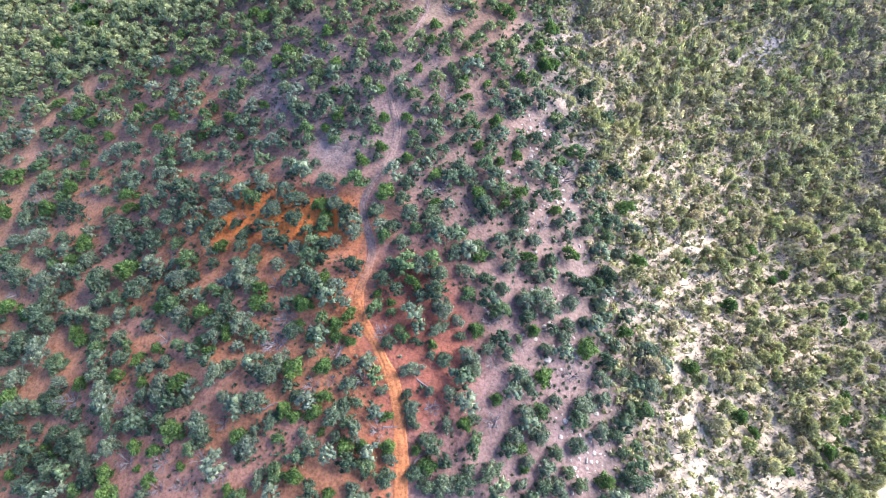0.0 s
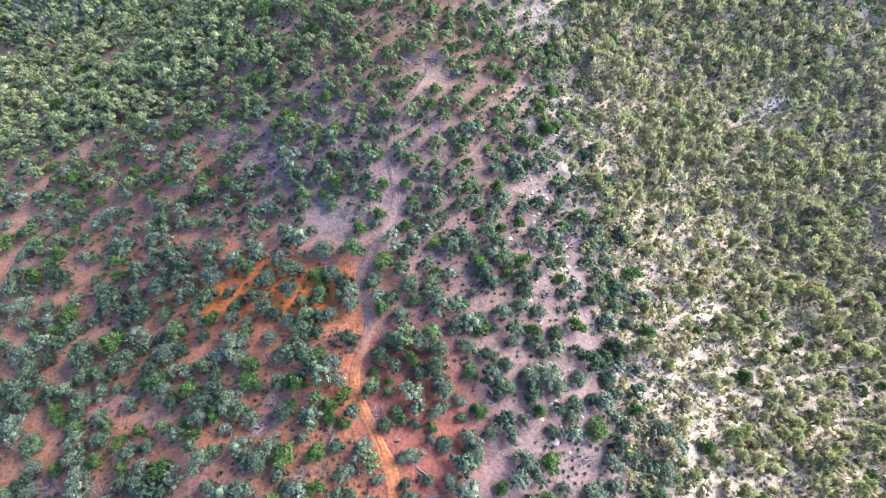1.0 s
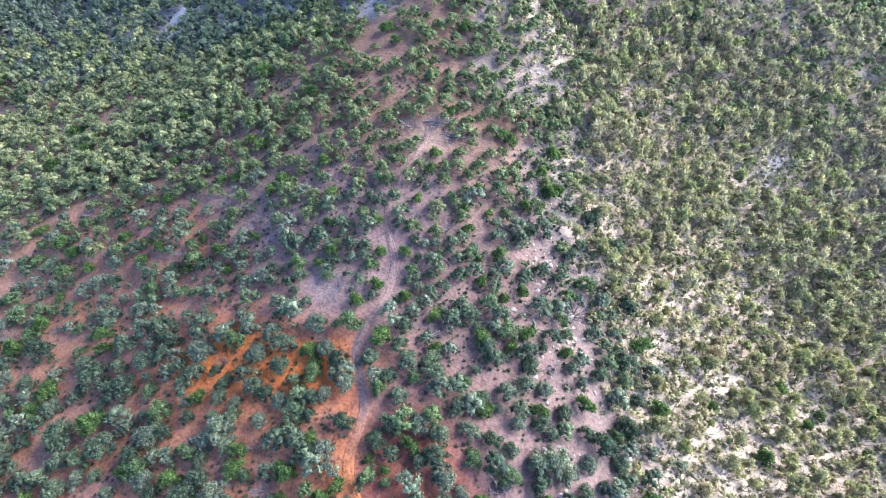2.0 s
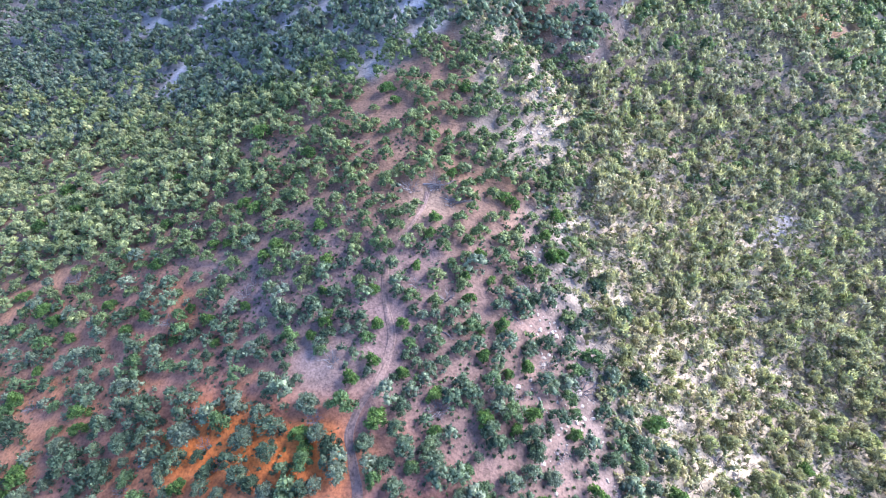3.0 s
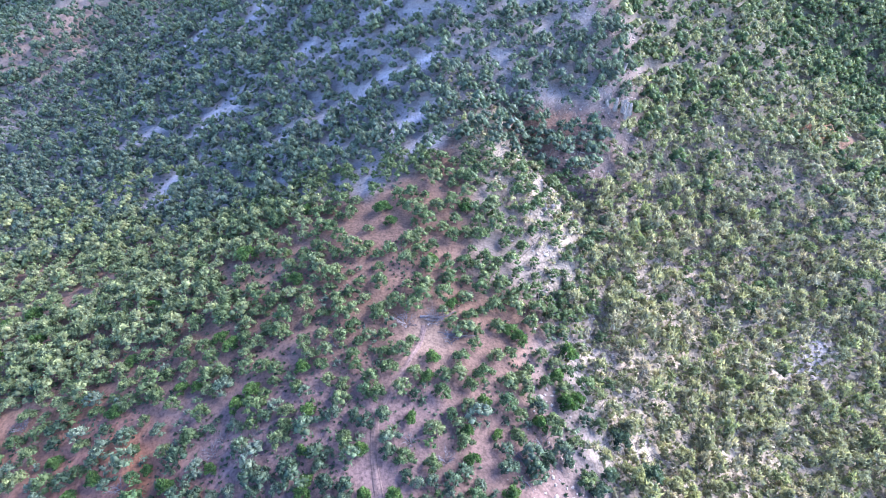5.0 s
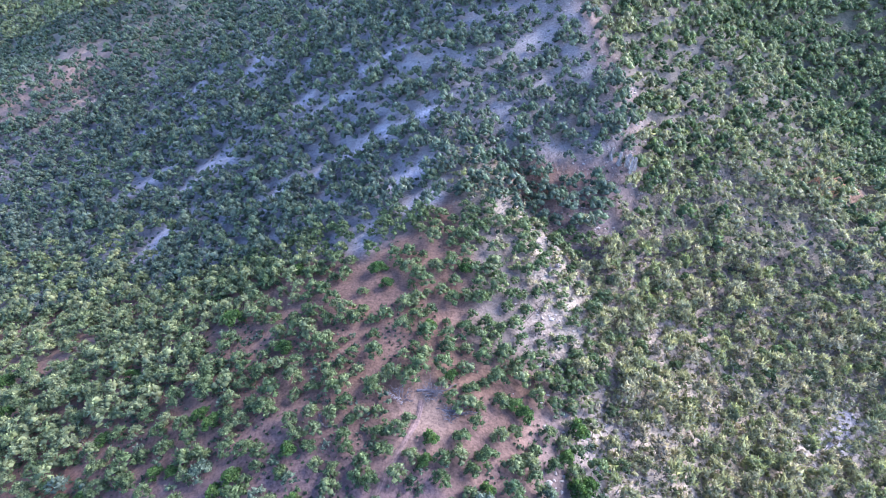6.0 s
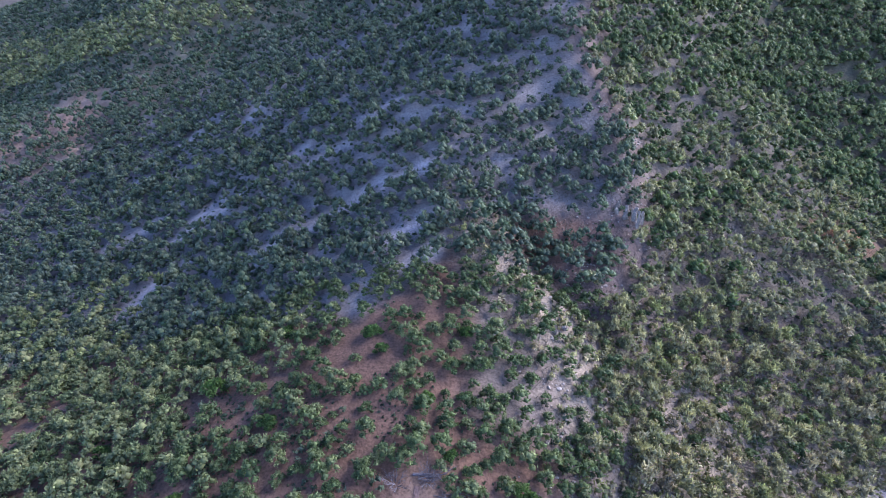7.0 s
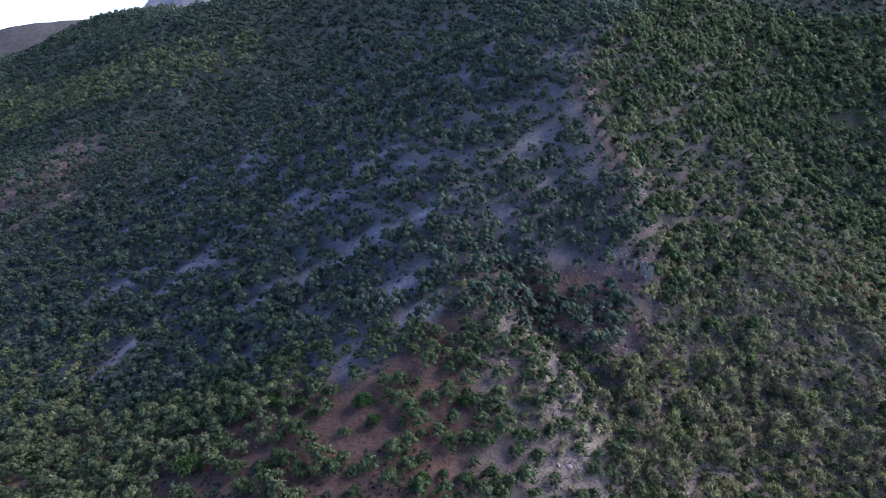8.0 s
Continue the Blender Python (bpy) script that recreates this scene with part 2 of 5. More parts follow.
def soil_colour(x, y):
    """Base colours of the bare ground: red earth on the spur, orange where it is freshly washed, pale limestone on the crest and flank."""
    w = (rough(x, y, 14, 4, 2.0) - 0.5) * 16
    w2 = (rough(x, y, 6, 3, 8.0) - 0.5) * 6
    col = lambda c: np.array(c)[None, :] * np.ones((len(x), 1))
    out = col((0.160, 0.106, 0.100))

    def lay(c, m):
        nonlocal out
        out = out * (1 - m[:, None]) + np.array(c)[None, :] * m[:, None]

    red = smooth(-(x + w), 2, 14) * smooth(60 + 0.9 * np.clip(-x - 18, 0, 45) - y - w * 0.6, -10, 8)
    lay((0.228, 0.112, 0.080), red)
    streak = smooth(rough((x + 0.5 * y) / 3, y - 0.5 * x, 5, 3, 21.0), 0.5, 0.64)
    lay((0.30, 0.118, 0.048), red * streak * 0.6)
    side = smooth(-(x + w), 55, 90)
    lay((0.28, 0.150, 0.092), side * 0.8)
    edge = np.exp(-((y + w2 - (56 - 0.12 * (x + 25))) / 6.5) ** 2) * smooth(x, -52, -38) * smooth(-x, 12, 20)
    along = np.exp(-((x + w2 * 0.6 - track_x(y) + 2.5) / 2.6) ** 2) * smooth(-y, -56, -46)
    lay((0.44, 0.125, 0.026), np.clip(edge * 1.1 + along * 0.45, 0, 1))
    dark = np.exp(-(((x + 4.5 + w2) / 7.5) ** 2 + ((y - 33) / 13) ** 2))
    clearing = np.exp(-(((x + 21 + w2 * 0.4) / 5) ** 2 + ((y - 68) / 6) ** 2))
    lay((0.205, 0.145, 0.130), np.clip(clearing, 0, 1))
    sandy = np.exp(-(((x + 2.5 + 0.4 * w2) / 4.5) ** 2 + ((y - 102.5) / 5) ** 2))
    c = x - crest_x(y) + w * 0.7
    lay((0.142, 0.090, 0.074), smooth(x + w, -14, 4) * smooth(y, 20, 60) * 0.8)
    lay((0.185, 0.062, 0.040), np.clip(dark * 2.2, 0, 1))
    lay((0.162, 0.094, 0.064), smooth(y + w, 84, 108) * smooth(-c, 0, 14) * 0.85)
    lay((0.155, 0.114, 0.103), smooth(c, -12, 4))
    lay((0.195, 0.132, 0.098), np.clip(sandy, 0, 1))
    rubble = smooth(y, 104, 120)
    pale = np.exp(-((x - pale_x(y) + w2) / 7) ** 2) * smooth(-y, -186, -174)
    lay((0.205, 0.165, 0.148), np.clip(pale * smooth(y, 44, 80), 0, 1))
    lay((0.29, 0.245, 0.205), np.exp(-((x - pale_x(y) - 1.5 + 0.6 * w2) / 4.2) ** 2) * smooth(y, 62, 80) * 0.9)
    lay((0.185, 0.150, 0.128), smooth(x + w2, 2, 10) * smooth(y + w2, 110, 120) * (x < pale_x(y) - pale_half(y)))
    lay((0.268, 0.222, 0.170), np.clip(np.exp(-((x - pale_x(y) + 0.5 * w2) / (1.1 * pale_half(y))) ** 4) * rubble * smooth(-y, -186, -174), 0, 1))
    lay((0.385, 0.318, 0.238), smooth(c, 1, 13) * (0.1 + 0.9 * smooth(-y, -155, -112)))
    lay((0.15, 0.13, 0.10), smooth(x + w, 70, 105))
    far = smooth(y + 0.6 * w2 - spur_end(x), -2, 5)
    lay((0.212, 0.196, 0.192), far * smooth(-c, -6, 8))
    lay((0.335, 0.308, 0.312), np.clip(ledge_near(x, y) * (0.2 + 1.9 * rough(x, y, 7, 3, 31.0)), 0, 1))
    lay((0.165, 0.143, 0.115), smooth(c, 6, 16) * smooth(y, 135, 165))
    lay((0.19, 0.175, 0.12), smooth(np.hypot(x, y) + w, 300, 360))
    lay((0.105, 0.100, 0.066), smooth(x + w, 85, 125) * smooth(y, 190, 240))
    lip = np.exp(-(((x + 121) / 12) ** 2 + ((y - 159 + 0.3 * w2) / 3.0) ** 2))
    lay((0.33, 0.285, 0.215), np.clip(lip * 1.2, 0, 1))
    ochre = np.exp(-(((x - 115 + w2) / 11) ** 2 + ((y - 184) / 6) ** 2))
    lay((0.34, 0.16, 0.08), np.clip(ochre, 0, 1))
    tan = np.exp(-(((x + 190 + w2) / 38) ** 2 + ((y - 298) / 36) ** 2))
    lay((0.31, 0.205, 0.150), np.clip(tan * 1.5, 0, 1))
    return np.clip(out, 0.02, 0.8)


def spread(lo, hi, cell, reach, count):
    """Even steps between lo and hi, then ever wider ones out to reach on both sides."""
    mid = np.arange(lo, hi + cell, cell)
    k = np.arange(1, count + 1) / count
    return np.concatenate([(lo - (reach * k ** 3 + cell * count * k))[::-1], mid, mid[-1] + reach * k ** 3 + cell * count * k])


def mesh_from(name, verts, faces, material, smooth_faces=False):
    """Fast mesh from arrays; faces is an (n, 3) or (n, 4) array."""
    me = bpy.data.meshes.new(name)
    k = faces.shape[1]
    me.vertices.add(len(verts))
    me.vertices.foreach_set("co", np.ascontiguousarray(verts, dtype=np.float32).ravel())
    me.loops.add(faces.size)
    me.loops.foreach_set("vertex_index", np.ascontiguousarray(faces, dtype=np.int32).ravel())
    me.polygons.add(len(faces))
    me.polygons.foreach_set("loop_start", np.arange(0, faces.size, k, dtype=np.int32))
    me.polygons.foreach_set("use_smooth", np.full(len(faces), smooth_faces))
    me.materials.append(material)
    me.update(calc_edges=True)
    me.validate()
    return me


def set_colour(me, name, rgb):
    at = me.color_attributes.new(name, "FLOAT_COLOR", "POINT")
    at.data.foreach_set("color", np.concatenate([rgb, np.ones((len(rgb), 1))], 1).astype(np.float32).ravel())


def grid_faces(nx, ny):
    i, j = np.meshgrid(np.arange(nx - 1), np.arange(ny - 1), indexing="ij")
    a = (i * ny + j).ravel()
    return np.stack([a, a + ny, a + ny + 1, a + 1], 1)


def build_ground():
    xs, ys = spread(-130, 130, 1.6, 4200, 66), spread(0, 250, 1.6, 4200, 80)
    gx, gy = [g.ravel() for g in np.meshgrid(xs, ys, indexing="ij")]
    me = mesh_from("ground", np.stack([gx, gy, ground_height(gx, gy)], 1), grid_faces(len(xs), len(ys)), M_SOIL, True)
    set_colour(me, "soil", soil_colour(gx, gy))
    return tagged(new("ground", me), "red and pale stony hillside earth rising to a mountain", "ground", kind="structure")


ground = build_ground()


def build_track():
    """Two worn ruts with a low middle ridge, a hand's breadth of washed sand."""
    ys = np.arange(3, 105, 0.5)
    across = np.array([-1.5, -1.1, -0.75, -0.4, 0.0, 0.4, 0.75, 1.1, 1.5])
    lift = np.array([-0.03, 0.07, 0.03, 0.07, 0.10, 0.07, 0.03, 0.07, -0.03])
    gy = np.repeat(ys, len(across))
    wobble = 1 + (grain(np.tile(across, len(ys)) * 3, gy, 2.5, 4.0) - 0.5) * 0.7
    k = np.ones(7) / 7
    mid = np.convolve(np.pad(track_x(ys), 3, mode="edge"), k, mode="valid")
    gx = np.repeat(mid, len(across)) + np.tile(across, len(ys)) * wobble * np.repeat(np.interp(ys, [0, 40, 60, 82, 105], [0.75, 0.62, 0.5, 0.42, 0.3]), len(across))
    z = ground_height(gx, gy) + np.tile(lift, len(ys)) + 0.05
    me = mesh_from("dirt_track", np.stack([gx, gy, z], 1), grid_faces(len(ys), len(across))[:, ::-1], M_SOIL, True)
    fresh = smooth(-gy, -52, -38)[:, None]
    rgb = np.array((0.33, 0.122, 0.046)) * fresh + np.array((0.170, 0.114, 0.102)) * (1 - fresh)
    set_colour(me, "soil", rgb * np.tile(np.array([1, 1.06, 0.9, 1.0, 1.05, 1.0, 0.9, 1.06, 1]), len(ys))[:, None])
    return tagged(new("dirt_track", me), "orange sandy two-rut dirt track across the red earth", "dirt track", kind="structure")


build_track()


# ---- plants ----
def leaf_cards(gen, centre, out, size, count, slim=0.0):
    """Pointed sprays of leaves about a centre, facing roughly outwards; slim: long upright ones. Corners, three a spray."""
    at = gen.normal(size=(count, 3))
    at /= np.linalg.norm(at, axis=1)[:, None]
    at[:, 2] = np.where(at[:, 2] < -0.35, -at[:, 2], at[:, 2])
    place = centre + at * out * gen.uniform(0.72, 1.12, (count, 1))
    facing = at + gen.normal(scale=0.45, size=(count, 3))
    facing[:, 2] += 0.25
    facing /= np.linalg.norm(facing, axis=1)[:, None]
    side = np.cross(facing, gen.normal(size=(count, 3)))
    side /= np.linalg.norm(side, axis=1)[:, None]
    up = np.cross(side, facing)
    spray = gen.random(count) < 0.5 + 0.4 * slim
    ray = at + gen.normal(scale=0.35, size=(count, 3)) + np.array((0, 0, 0.3 + 0.7 * slim))
    ray /= np.linalg.norm(ray, axis=1)[:, None]
    up = np.where(spray[:, None], ray, up)
    side = np.cross(up, facing + 0.01)
    side /= np.linalg.norm(side, axis=1)[:, None]
    s = size * gen.uniform(0.65, 1.35, (count, 1))
    half, tip = 0.45 - 0.12 * slim, 0.9 + 0.5 * slim
    corners = np.stack([place - up * s * 0.6 + side * s * half, place - up * s * 0.6 - side * s * half, place + up * s * tip], 1)
    return corners.reshape(-1, 3)


ICO = [(0, 0, -1), (0.724, -0.526, -0.447), (-0.276, -0.851, -0.447), (-0.894, 0, -0.447), (-0.276, 0.851, -0.447), (0.724, 0.526, -0.447),
       (0.276, -0.851, 0.447), (-0.724, -0.526, 0.447), (-0.724, 0.526, 0.447), (0.276, 0.851, 0.447), (0.894, 0, 0.447), (0, 0, 1)]
ICO_FACES = [(0, 1, 2), (1, 0, 5), (0, 2, 3), (0, 3, 4), (0, 4, 5), (1, 5, 10), (2, 1, 6), (3, 2, 7), (4, 3, 8), (5, 4, 9),
             (1, 10, 6), (2, 6, 7), (3, 7, 8), (4, 8, 9), (5, 9, 10), (6, 10, 11), (7, 6, 11), (8, 7, 11), (9, 8, 11), (10, 9, 11)]
ICO, ICO_FACES = np.array(ICO), np.array(ICO_FACES)


OCTA = np.array([(1, 0, 0), (0, 1, 0), (-1, 0, 0), (0, -1, 0), (0, 0, 1), (0, 0, -0.6)])
OCTA_FACES = np.array([(0, 1, 4), (1, 2, 4), (2, 3, 4), (3, 0, 4), (1, 0, 5), (2, 1, 5), (3, 2, 5), (0, 3, 5)])


def crown(seed, width, tall, lobes, cards, card, core=0.7, slim=0.0):
    """A crown of round shoots, each a lump of leaf sprays round a dense heart; slim: 0 a low dome, 1 an upright tree.
    Gives corners, triangles and each corner's tone, which varies from shoot to shoot."""
    gen = np.random.default_rng(seed)
    verts, tris, tones = [], [], []
    n = 0
    stretch = gen.uniform(0.78, 1.12)
    for k in range(lobes):
        a = 2.399 * k + gen.uniform(-0.6, 0.6)
        far = math.sqrt((k + 0.5) / lobes)
        r = width * 0.5 * far * gen.uniform(0.62, 0.95)
        low = tall * (0.80 - 0.48 * far ** 1.8) + gen.uniform(-0.13, 0.13) * tall
        upright = tall * gen.uniform(0.36, 0.92) * (1.0 - 0.25 * far)
        z = low * (1 - slim) + upright * slim
        size = width * gen.uniform(0.13, 0.21) * (14 / lobes) ** 0.4
        c = np.array((r * math.cos(a) * stretch, r * math.sin(a) / stretch, z))
        v = leaf_cards(gen, c, np.array((size, size, size * (0.9 + 0.5 * slim))), card, cards, slim)
        m = len(v) // 3
        verts.append(v)
        tris.append(n + np.arange(3 * m).reshape(m, 3))
        n += 3 * m
        verts.append(c + OCTA * np.array((1, 1, 0.9 + 0.4 * slim)) * size * core * gen.uniform(0.8, 1.15, (6, 1)))
        tris.append(n + OCTA_FACES)
        n += 6
        tones.append(np.full(3 * m + 6, gen.uniform(0, 1)))
    return np.concatenate(verts), np.concatenate(tris), np.concatenate(tones)


def set_value(me, name, values):
    me.attributes.new(name, "FLOAT", "POINT").data.foreach_set("value", np.asarray(values, dtype=np.float32))


def tube(points, radii, sides=3):
    """A tapered limb along points."""
    points = np.asarray(points, float)
    verts, faces = [], []
    for i, (p, r) in enumerate(zip(points, radii)):
        d = points[min(i + 1, len(points) - 1)] - points[max(i - 1, 0)]
        d /= np.linalg.norm(d) + 1e-9
        a = np.cross(d, (0.3, 0.9, 0.1))
        a /= np.linalg.norm(a) + 1e-9
        b = np.cross(d, a)
        for s in range(sides):
            w = 2 * math.pi * s / sides
            verts.append(p + r * (a * math.cos(w) + b * math.sin(w)))
    for i in range(len(points) - 1):
        for s in range(sides):
            k, k2 = i * sides + s, i * sides + (s + 1) % sides
            faces.append((k, k2, k2 + sides, k + sides))
    return np.array(verts), np.array(faces)


def join(pieces):
    verts, faces, n = [], [], 0
    for v, f in pieces:
        verts.append(v)
        faces.append(f + n)
        n += len(v)
    return np.concatenate(verts), np.concatenate(faces)


def limbs(seed, width, tall, count, thick, droop=0.0):
    """Several crooked stems that fork from the root and spread into the crown."""
    gen = np.random.default_rng(seed)
    pieces = []
    for k in range(count):
        a = 2 * math.pi * k / count + gen.uniform(-0.5, 0.5)
        reach, top = width * 0.5 * gen.uniform(0.45, 0.85), tall * gen.uniform(0.5, 0.85)
        bend = gen.normal(scale=0.12 * width, size=3) * 0.6
        pts = [(0, 0, -0.3)]
        for s in (0.3, 0.65, 1.0):
            pts.append((reach * s * math.cos(a) + bend[0] * s * (1 - s) * 4, reach * s * math.sin(a) + bend[1] * s * (1 - s) * 4, top * s ** (0.8 + droop)))
        pieces.append(tube(pts, [thick, thick * 0.75, thick * 0.5, thick * 0.22]))
        tip = np.array(pts[2])
        for side in (-1, 1):
            a2 = a + side * gen.uniform(0.5, 1.0)
            end = tip + np.array((math.cos(a2), math.sin(a2), gen.uniform(0.2, 0.9))) * width * 0.22
            pieces.append(tube([tip, end], [thick * 0.4, thick * 0.1], 3))
    return join(pieces)


def make_shrub(name, seed, width, tall, leaf, label, category, group, lobes=16, cards=62, card=0.24, core=0.72, slim=0.0, stems=4, thick=0.09):
    root = new(name)
    v, q, tone = crown(seed, width, tall, lobes, cards, card, core, slim)
    c = new("crown", mesh_from("crown", v, q, leaf, True))
    set_value(c.data, "tone", tone)
    v, q = limbs(seed + 50, width * (1 - 0.3 * slim), tall, stems, thick)
    s = new("trunk", mesh_from("trunk", v, q, M_BARK, True))
    c.parent = s.parent = root
    return tagged(root, label, category, group)


def make_dead_shrub(name, seed, width, tall, label):
    """Bare forked stems, silver with age."""
    gen = np.random.default_rng(seed)
    root = new(name)
    for k in range(8):
        a = 0.785 * k + gen.uniform(-0.4, 0.4)
        reach, top = width * 0.5 * gen.uniform(0.6, 1.0), tall * gen.uniform(0.35, 1.0)
        pts = [np.array((0, 0, -0.2))]
        for s in (0.35, 0.7, 1.0):
            pts.append(np.array((reach * s * math.cos(a), reach * s * math.sin(a), top * s)) + gen.normal(scale=0.10, size=3))
        pieces = [tube(pts, [0.08, 0.06, 0.04, 0.015])]
        for j in (1, 1, 2, 2, 2, 3):
            a2 = a + gen.uniform(-1.1, 1.1)
            end = pts[j] + np.array((math.cos(a2), math.sin(a2), gen.uniform(0.1, 0.9))) * width * gen.uniform(0.14, 0.28)
            pieces.append(tube([pts[j], (pts[j] + end) / 2 + gen.normal(scale=0.06, size=3), end], [0.035, 0.026, 0.01], 3))
            for _ in range(2):
                a3 = a2 + gen.uniform(-1.3, 1.3)
                start = pts[j] + (end - pts[j]) * gen.uniform(0.2, 1.0)
                pieces.append(tube([start, start + np.array((math.cos(a3), math.sin(a3), gen.uniform(0.0, 1.2))) * width * gen.uniform(0.08, 0.18)], [0.022, 0.008], 3))
        v, q = join(pieces)
        new("branch", mesh_from("branch", v, q, M_DEAD, True)).parent = root
    return tagged(root, label, "dead shrub", "dead shrubs among the scrub")


GREY_LABEL = "rounded grey-green shrub standing on red earth"
greys = [make_shrub("shrub", 100 + k, 4.0 + 0.25 * (k % 3), 2.7 + 0.35 * (k % 2), M_GREY, GREY_LABEL, "shrub", "grey-green shrubs of the spur", lobes=14 + 2 * k) for k in range(6)]
brights = [make_shrub("green_shrub", 200 + k, 3.3, 2.4, M_BRIGHT, "fresh bright green shrub on bare red earth", "shrub", "bright green shrubs of the spur", lobes=12 + 2 * k) for k in range(3)]
olives = [make_shrub("small_tree", 300 + k, 3.0, 4.3, M_OLIVE, "thin olive-green small tree with dark crooked stems on pale stony slope", "tree", "olive trees of the pale flank",
                     lobes=13 + k, cards=52, card=0.28, core=0.45, slim=0.85, stems=6, thick=0.085) for k in range(5)]
deads = [make_dead_shrub("dead_shrub", 400 + k, 2.8, 1.5, "leafless silver-grey dead shrub on bare earth") for k in range(3)]


lot = random.Random(11)


def placed(kinds, used, k, x, y, size, turn):
    """Stands the next shrub of a kind at a place; the first of each kind is used itself, the rest are copies."""
    proto = kinds[k % len(kinds)]
    z = float(ground_height(np.array([x]), np.array([y]))[0])
    grown = (size * lot.uniform(0.8, 1.25), size * lot.uniform(0.8, 1.25), size * lot.uniform(0.9, 1.25))
    m = pose(x, y, z - 0.08, 0, 0, turn)
    if proto.name not in used:
        used.add(proto.name)
        c = proto
        c.matrix_basis = m
    else:
        c = copy_thing(proto, m)
    c.scale = grown
    return c


# Places of the shrubs that stand out: x, y and width in metres.
GREY_ROW_A = [-44.2, 11.1, 2.0, -18.7, 11.4, 3.1, -60.3, 11.6, 2.6, -12.8, 11.8, 2.0, -2.2, 12.0, 2.4, -55.5, 12.0, 3.0, 0.2, 12.4, 3.5, 17.3, 12.5, 3.0,
    3.0, 12.5, 2.9, 15.1, 12.5, 3.0, 11.7, 12.7, 1.8, -26.5, 12.9, 2.7, -7.8, 12.9, 3.2, 21.0, 13.0, 2.9, -65.2, 13.3, 3.5, 30.4, 13.6, 3.9,
    -53.6, 13.7, 3.0, -4.2, 13.7, 2.6, -24.2, 13.9, 2.9, 7.1, 14.1, 3.3, 3.8, 14.3, 2.1, 28.6, 14.5, 2.6, -11.0, 14.5, 2.9, 19.3, 14.6, 2.2,
    -13.7, 15.0, 3.2, 15.8, 15.0, 2.9, -60.7, 15.1, 3.8, -54.7, 15.5, 2.7, -7.5, 15.7, 1.9, 12.8, 15.8, 2.2, -29.9, 16.1, 2.1, -66.5, 16.2, 3.2]
GREY_ROW_B = [-63.0, 16.8, 2.7, -56.8, 17.0, 3.5, 17.3, 17.2, 2.6, -19.3, 17.2, 2.8, -37.6, 17.3, 2.8, -28.9, 17.4, 2.9, 4.7, 17.7, 3.3, -1.9, 17.8, 3.4,
    28.6, 17.9, 2.7, -51.6, 17.9, 3.4, -24.4, 18.4, 2.0, 21.1, 18.6, 3.0, -59.1, 18.7, 3.5, -15.8, 18.7, 2.0, -36.2, 18.8, 2.7, -20.7, 19.1, 2.0,
    11.2, 19.2, 3.1, 14.8, 19.4, 3.1, -13.0, 19.5, 2.9, -28.0, 19.6, 2.1, -57.4, 19.9, 3.0, -4.0, 20.3, 1.7, -46.0, 20.4, 2.1, -14.3, 20.5, 2.5,
    -61.4, 20.5, 3.2, 25.1, 20.5, 3.0, 27.6, 20.6, 2.9, 0.6, 20.6, 2.5, -37.0, 20.6, 3.7, -25.6, 20.8, 2.7, -69.8, 21.0, 3.7, -50.7, 21.1, 2.8]
GREY_ROW_C = [-4.8, 21.2, 2.0, -16.0, 21.4, 3.3, -43.9, 21.6, 2.6, 4.8, 21.6, 1.7, -66.2, 21.7, 2.4, -53.1, 22.1, 3.2, -47.1, 22.6, 2.1, -5.3, 22.8, 2.2,
    12.8, 22.9, 2.6, -72.4, 22.9, 2.8, 15.5, 23.1, 2.5, -49.3, 23.2, 2.6, -14.9, 23.4, 2.0, -13.0, 23.4, 2.5, -28.6, 23.7, 3.4, -40.7, 24.3, 3.0,
    22.7, 24.3, 3.6, 30.7, 24.4, 2.8, 33.3, 24.5, 3.4, -56.0, 24.5, 2.4, -22.6, 24.5, 2.2, -71.0, 24.7, 4.1, -34.2, 24.7, 2.2, -5.7, 24.8, 1.7,
    -67.1, 24.9, 3.2, -63.8, 24.9, 3.2, 18.0, 25.0, 2.3, 1.0, 25.0, 2.9, -2.0, 25.3, 2.0, -8.2, 25.3, 1.9, -48.1, 25.7, 2.7, -45.0, 25.7, 3.2]
GREY_ROW_D = [26.3, 25.8, 2.8, -14.3, 26.1, 2.9, -65.5, 26.4, 3.8, 13.5, 27.0, 3.2, -55.9, 27.2, 3.9, -45.6, 27.7, 3.2, -27.5, 27.8, 3.8, -35.8, 27.8, 4.0,
    12.2, 28.4, 3.0, 35.1, 28.5, 3.8, -4.8, 28.5, 3.1, 4.5, 28.9, 2.6, -64.9, 28.9, 3.4, 26.3, 28.9, 3.4, -11.9, 29.2, 3.4, -34.3, 29.5, 2.6,
    -15.8, 29.6, 2.6, -58.0, 29.7, 3.7, -25.6, 29.9, 3.0, -73.5, 30.0, 3.9, 0.1, 30.1, 2.6, 30.1, 30.3, 2.5, 4.1, 30.8, 3.0, -1.9, 30.8, 1.9,
    -45.5, 30.9, 2.6, -20.8, 31.0, 1.9, 10.5, 31.8, 2.5, 27.7, 31.9, 3.2, 7.3, 32.2, 2.5, -54.5, 32.4, 2.8, -67.0, 32.5, 3.5, -8.7, 32.7, 2.6]
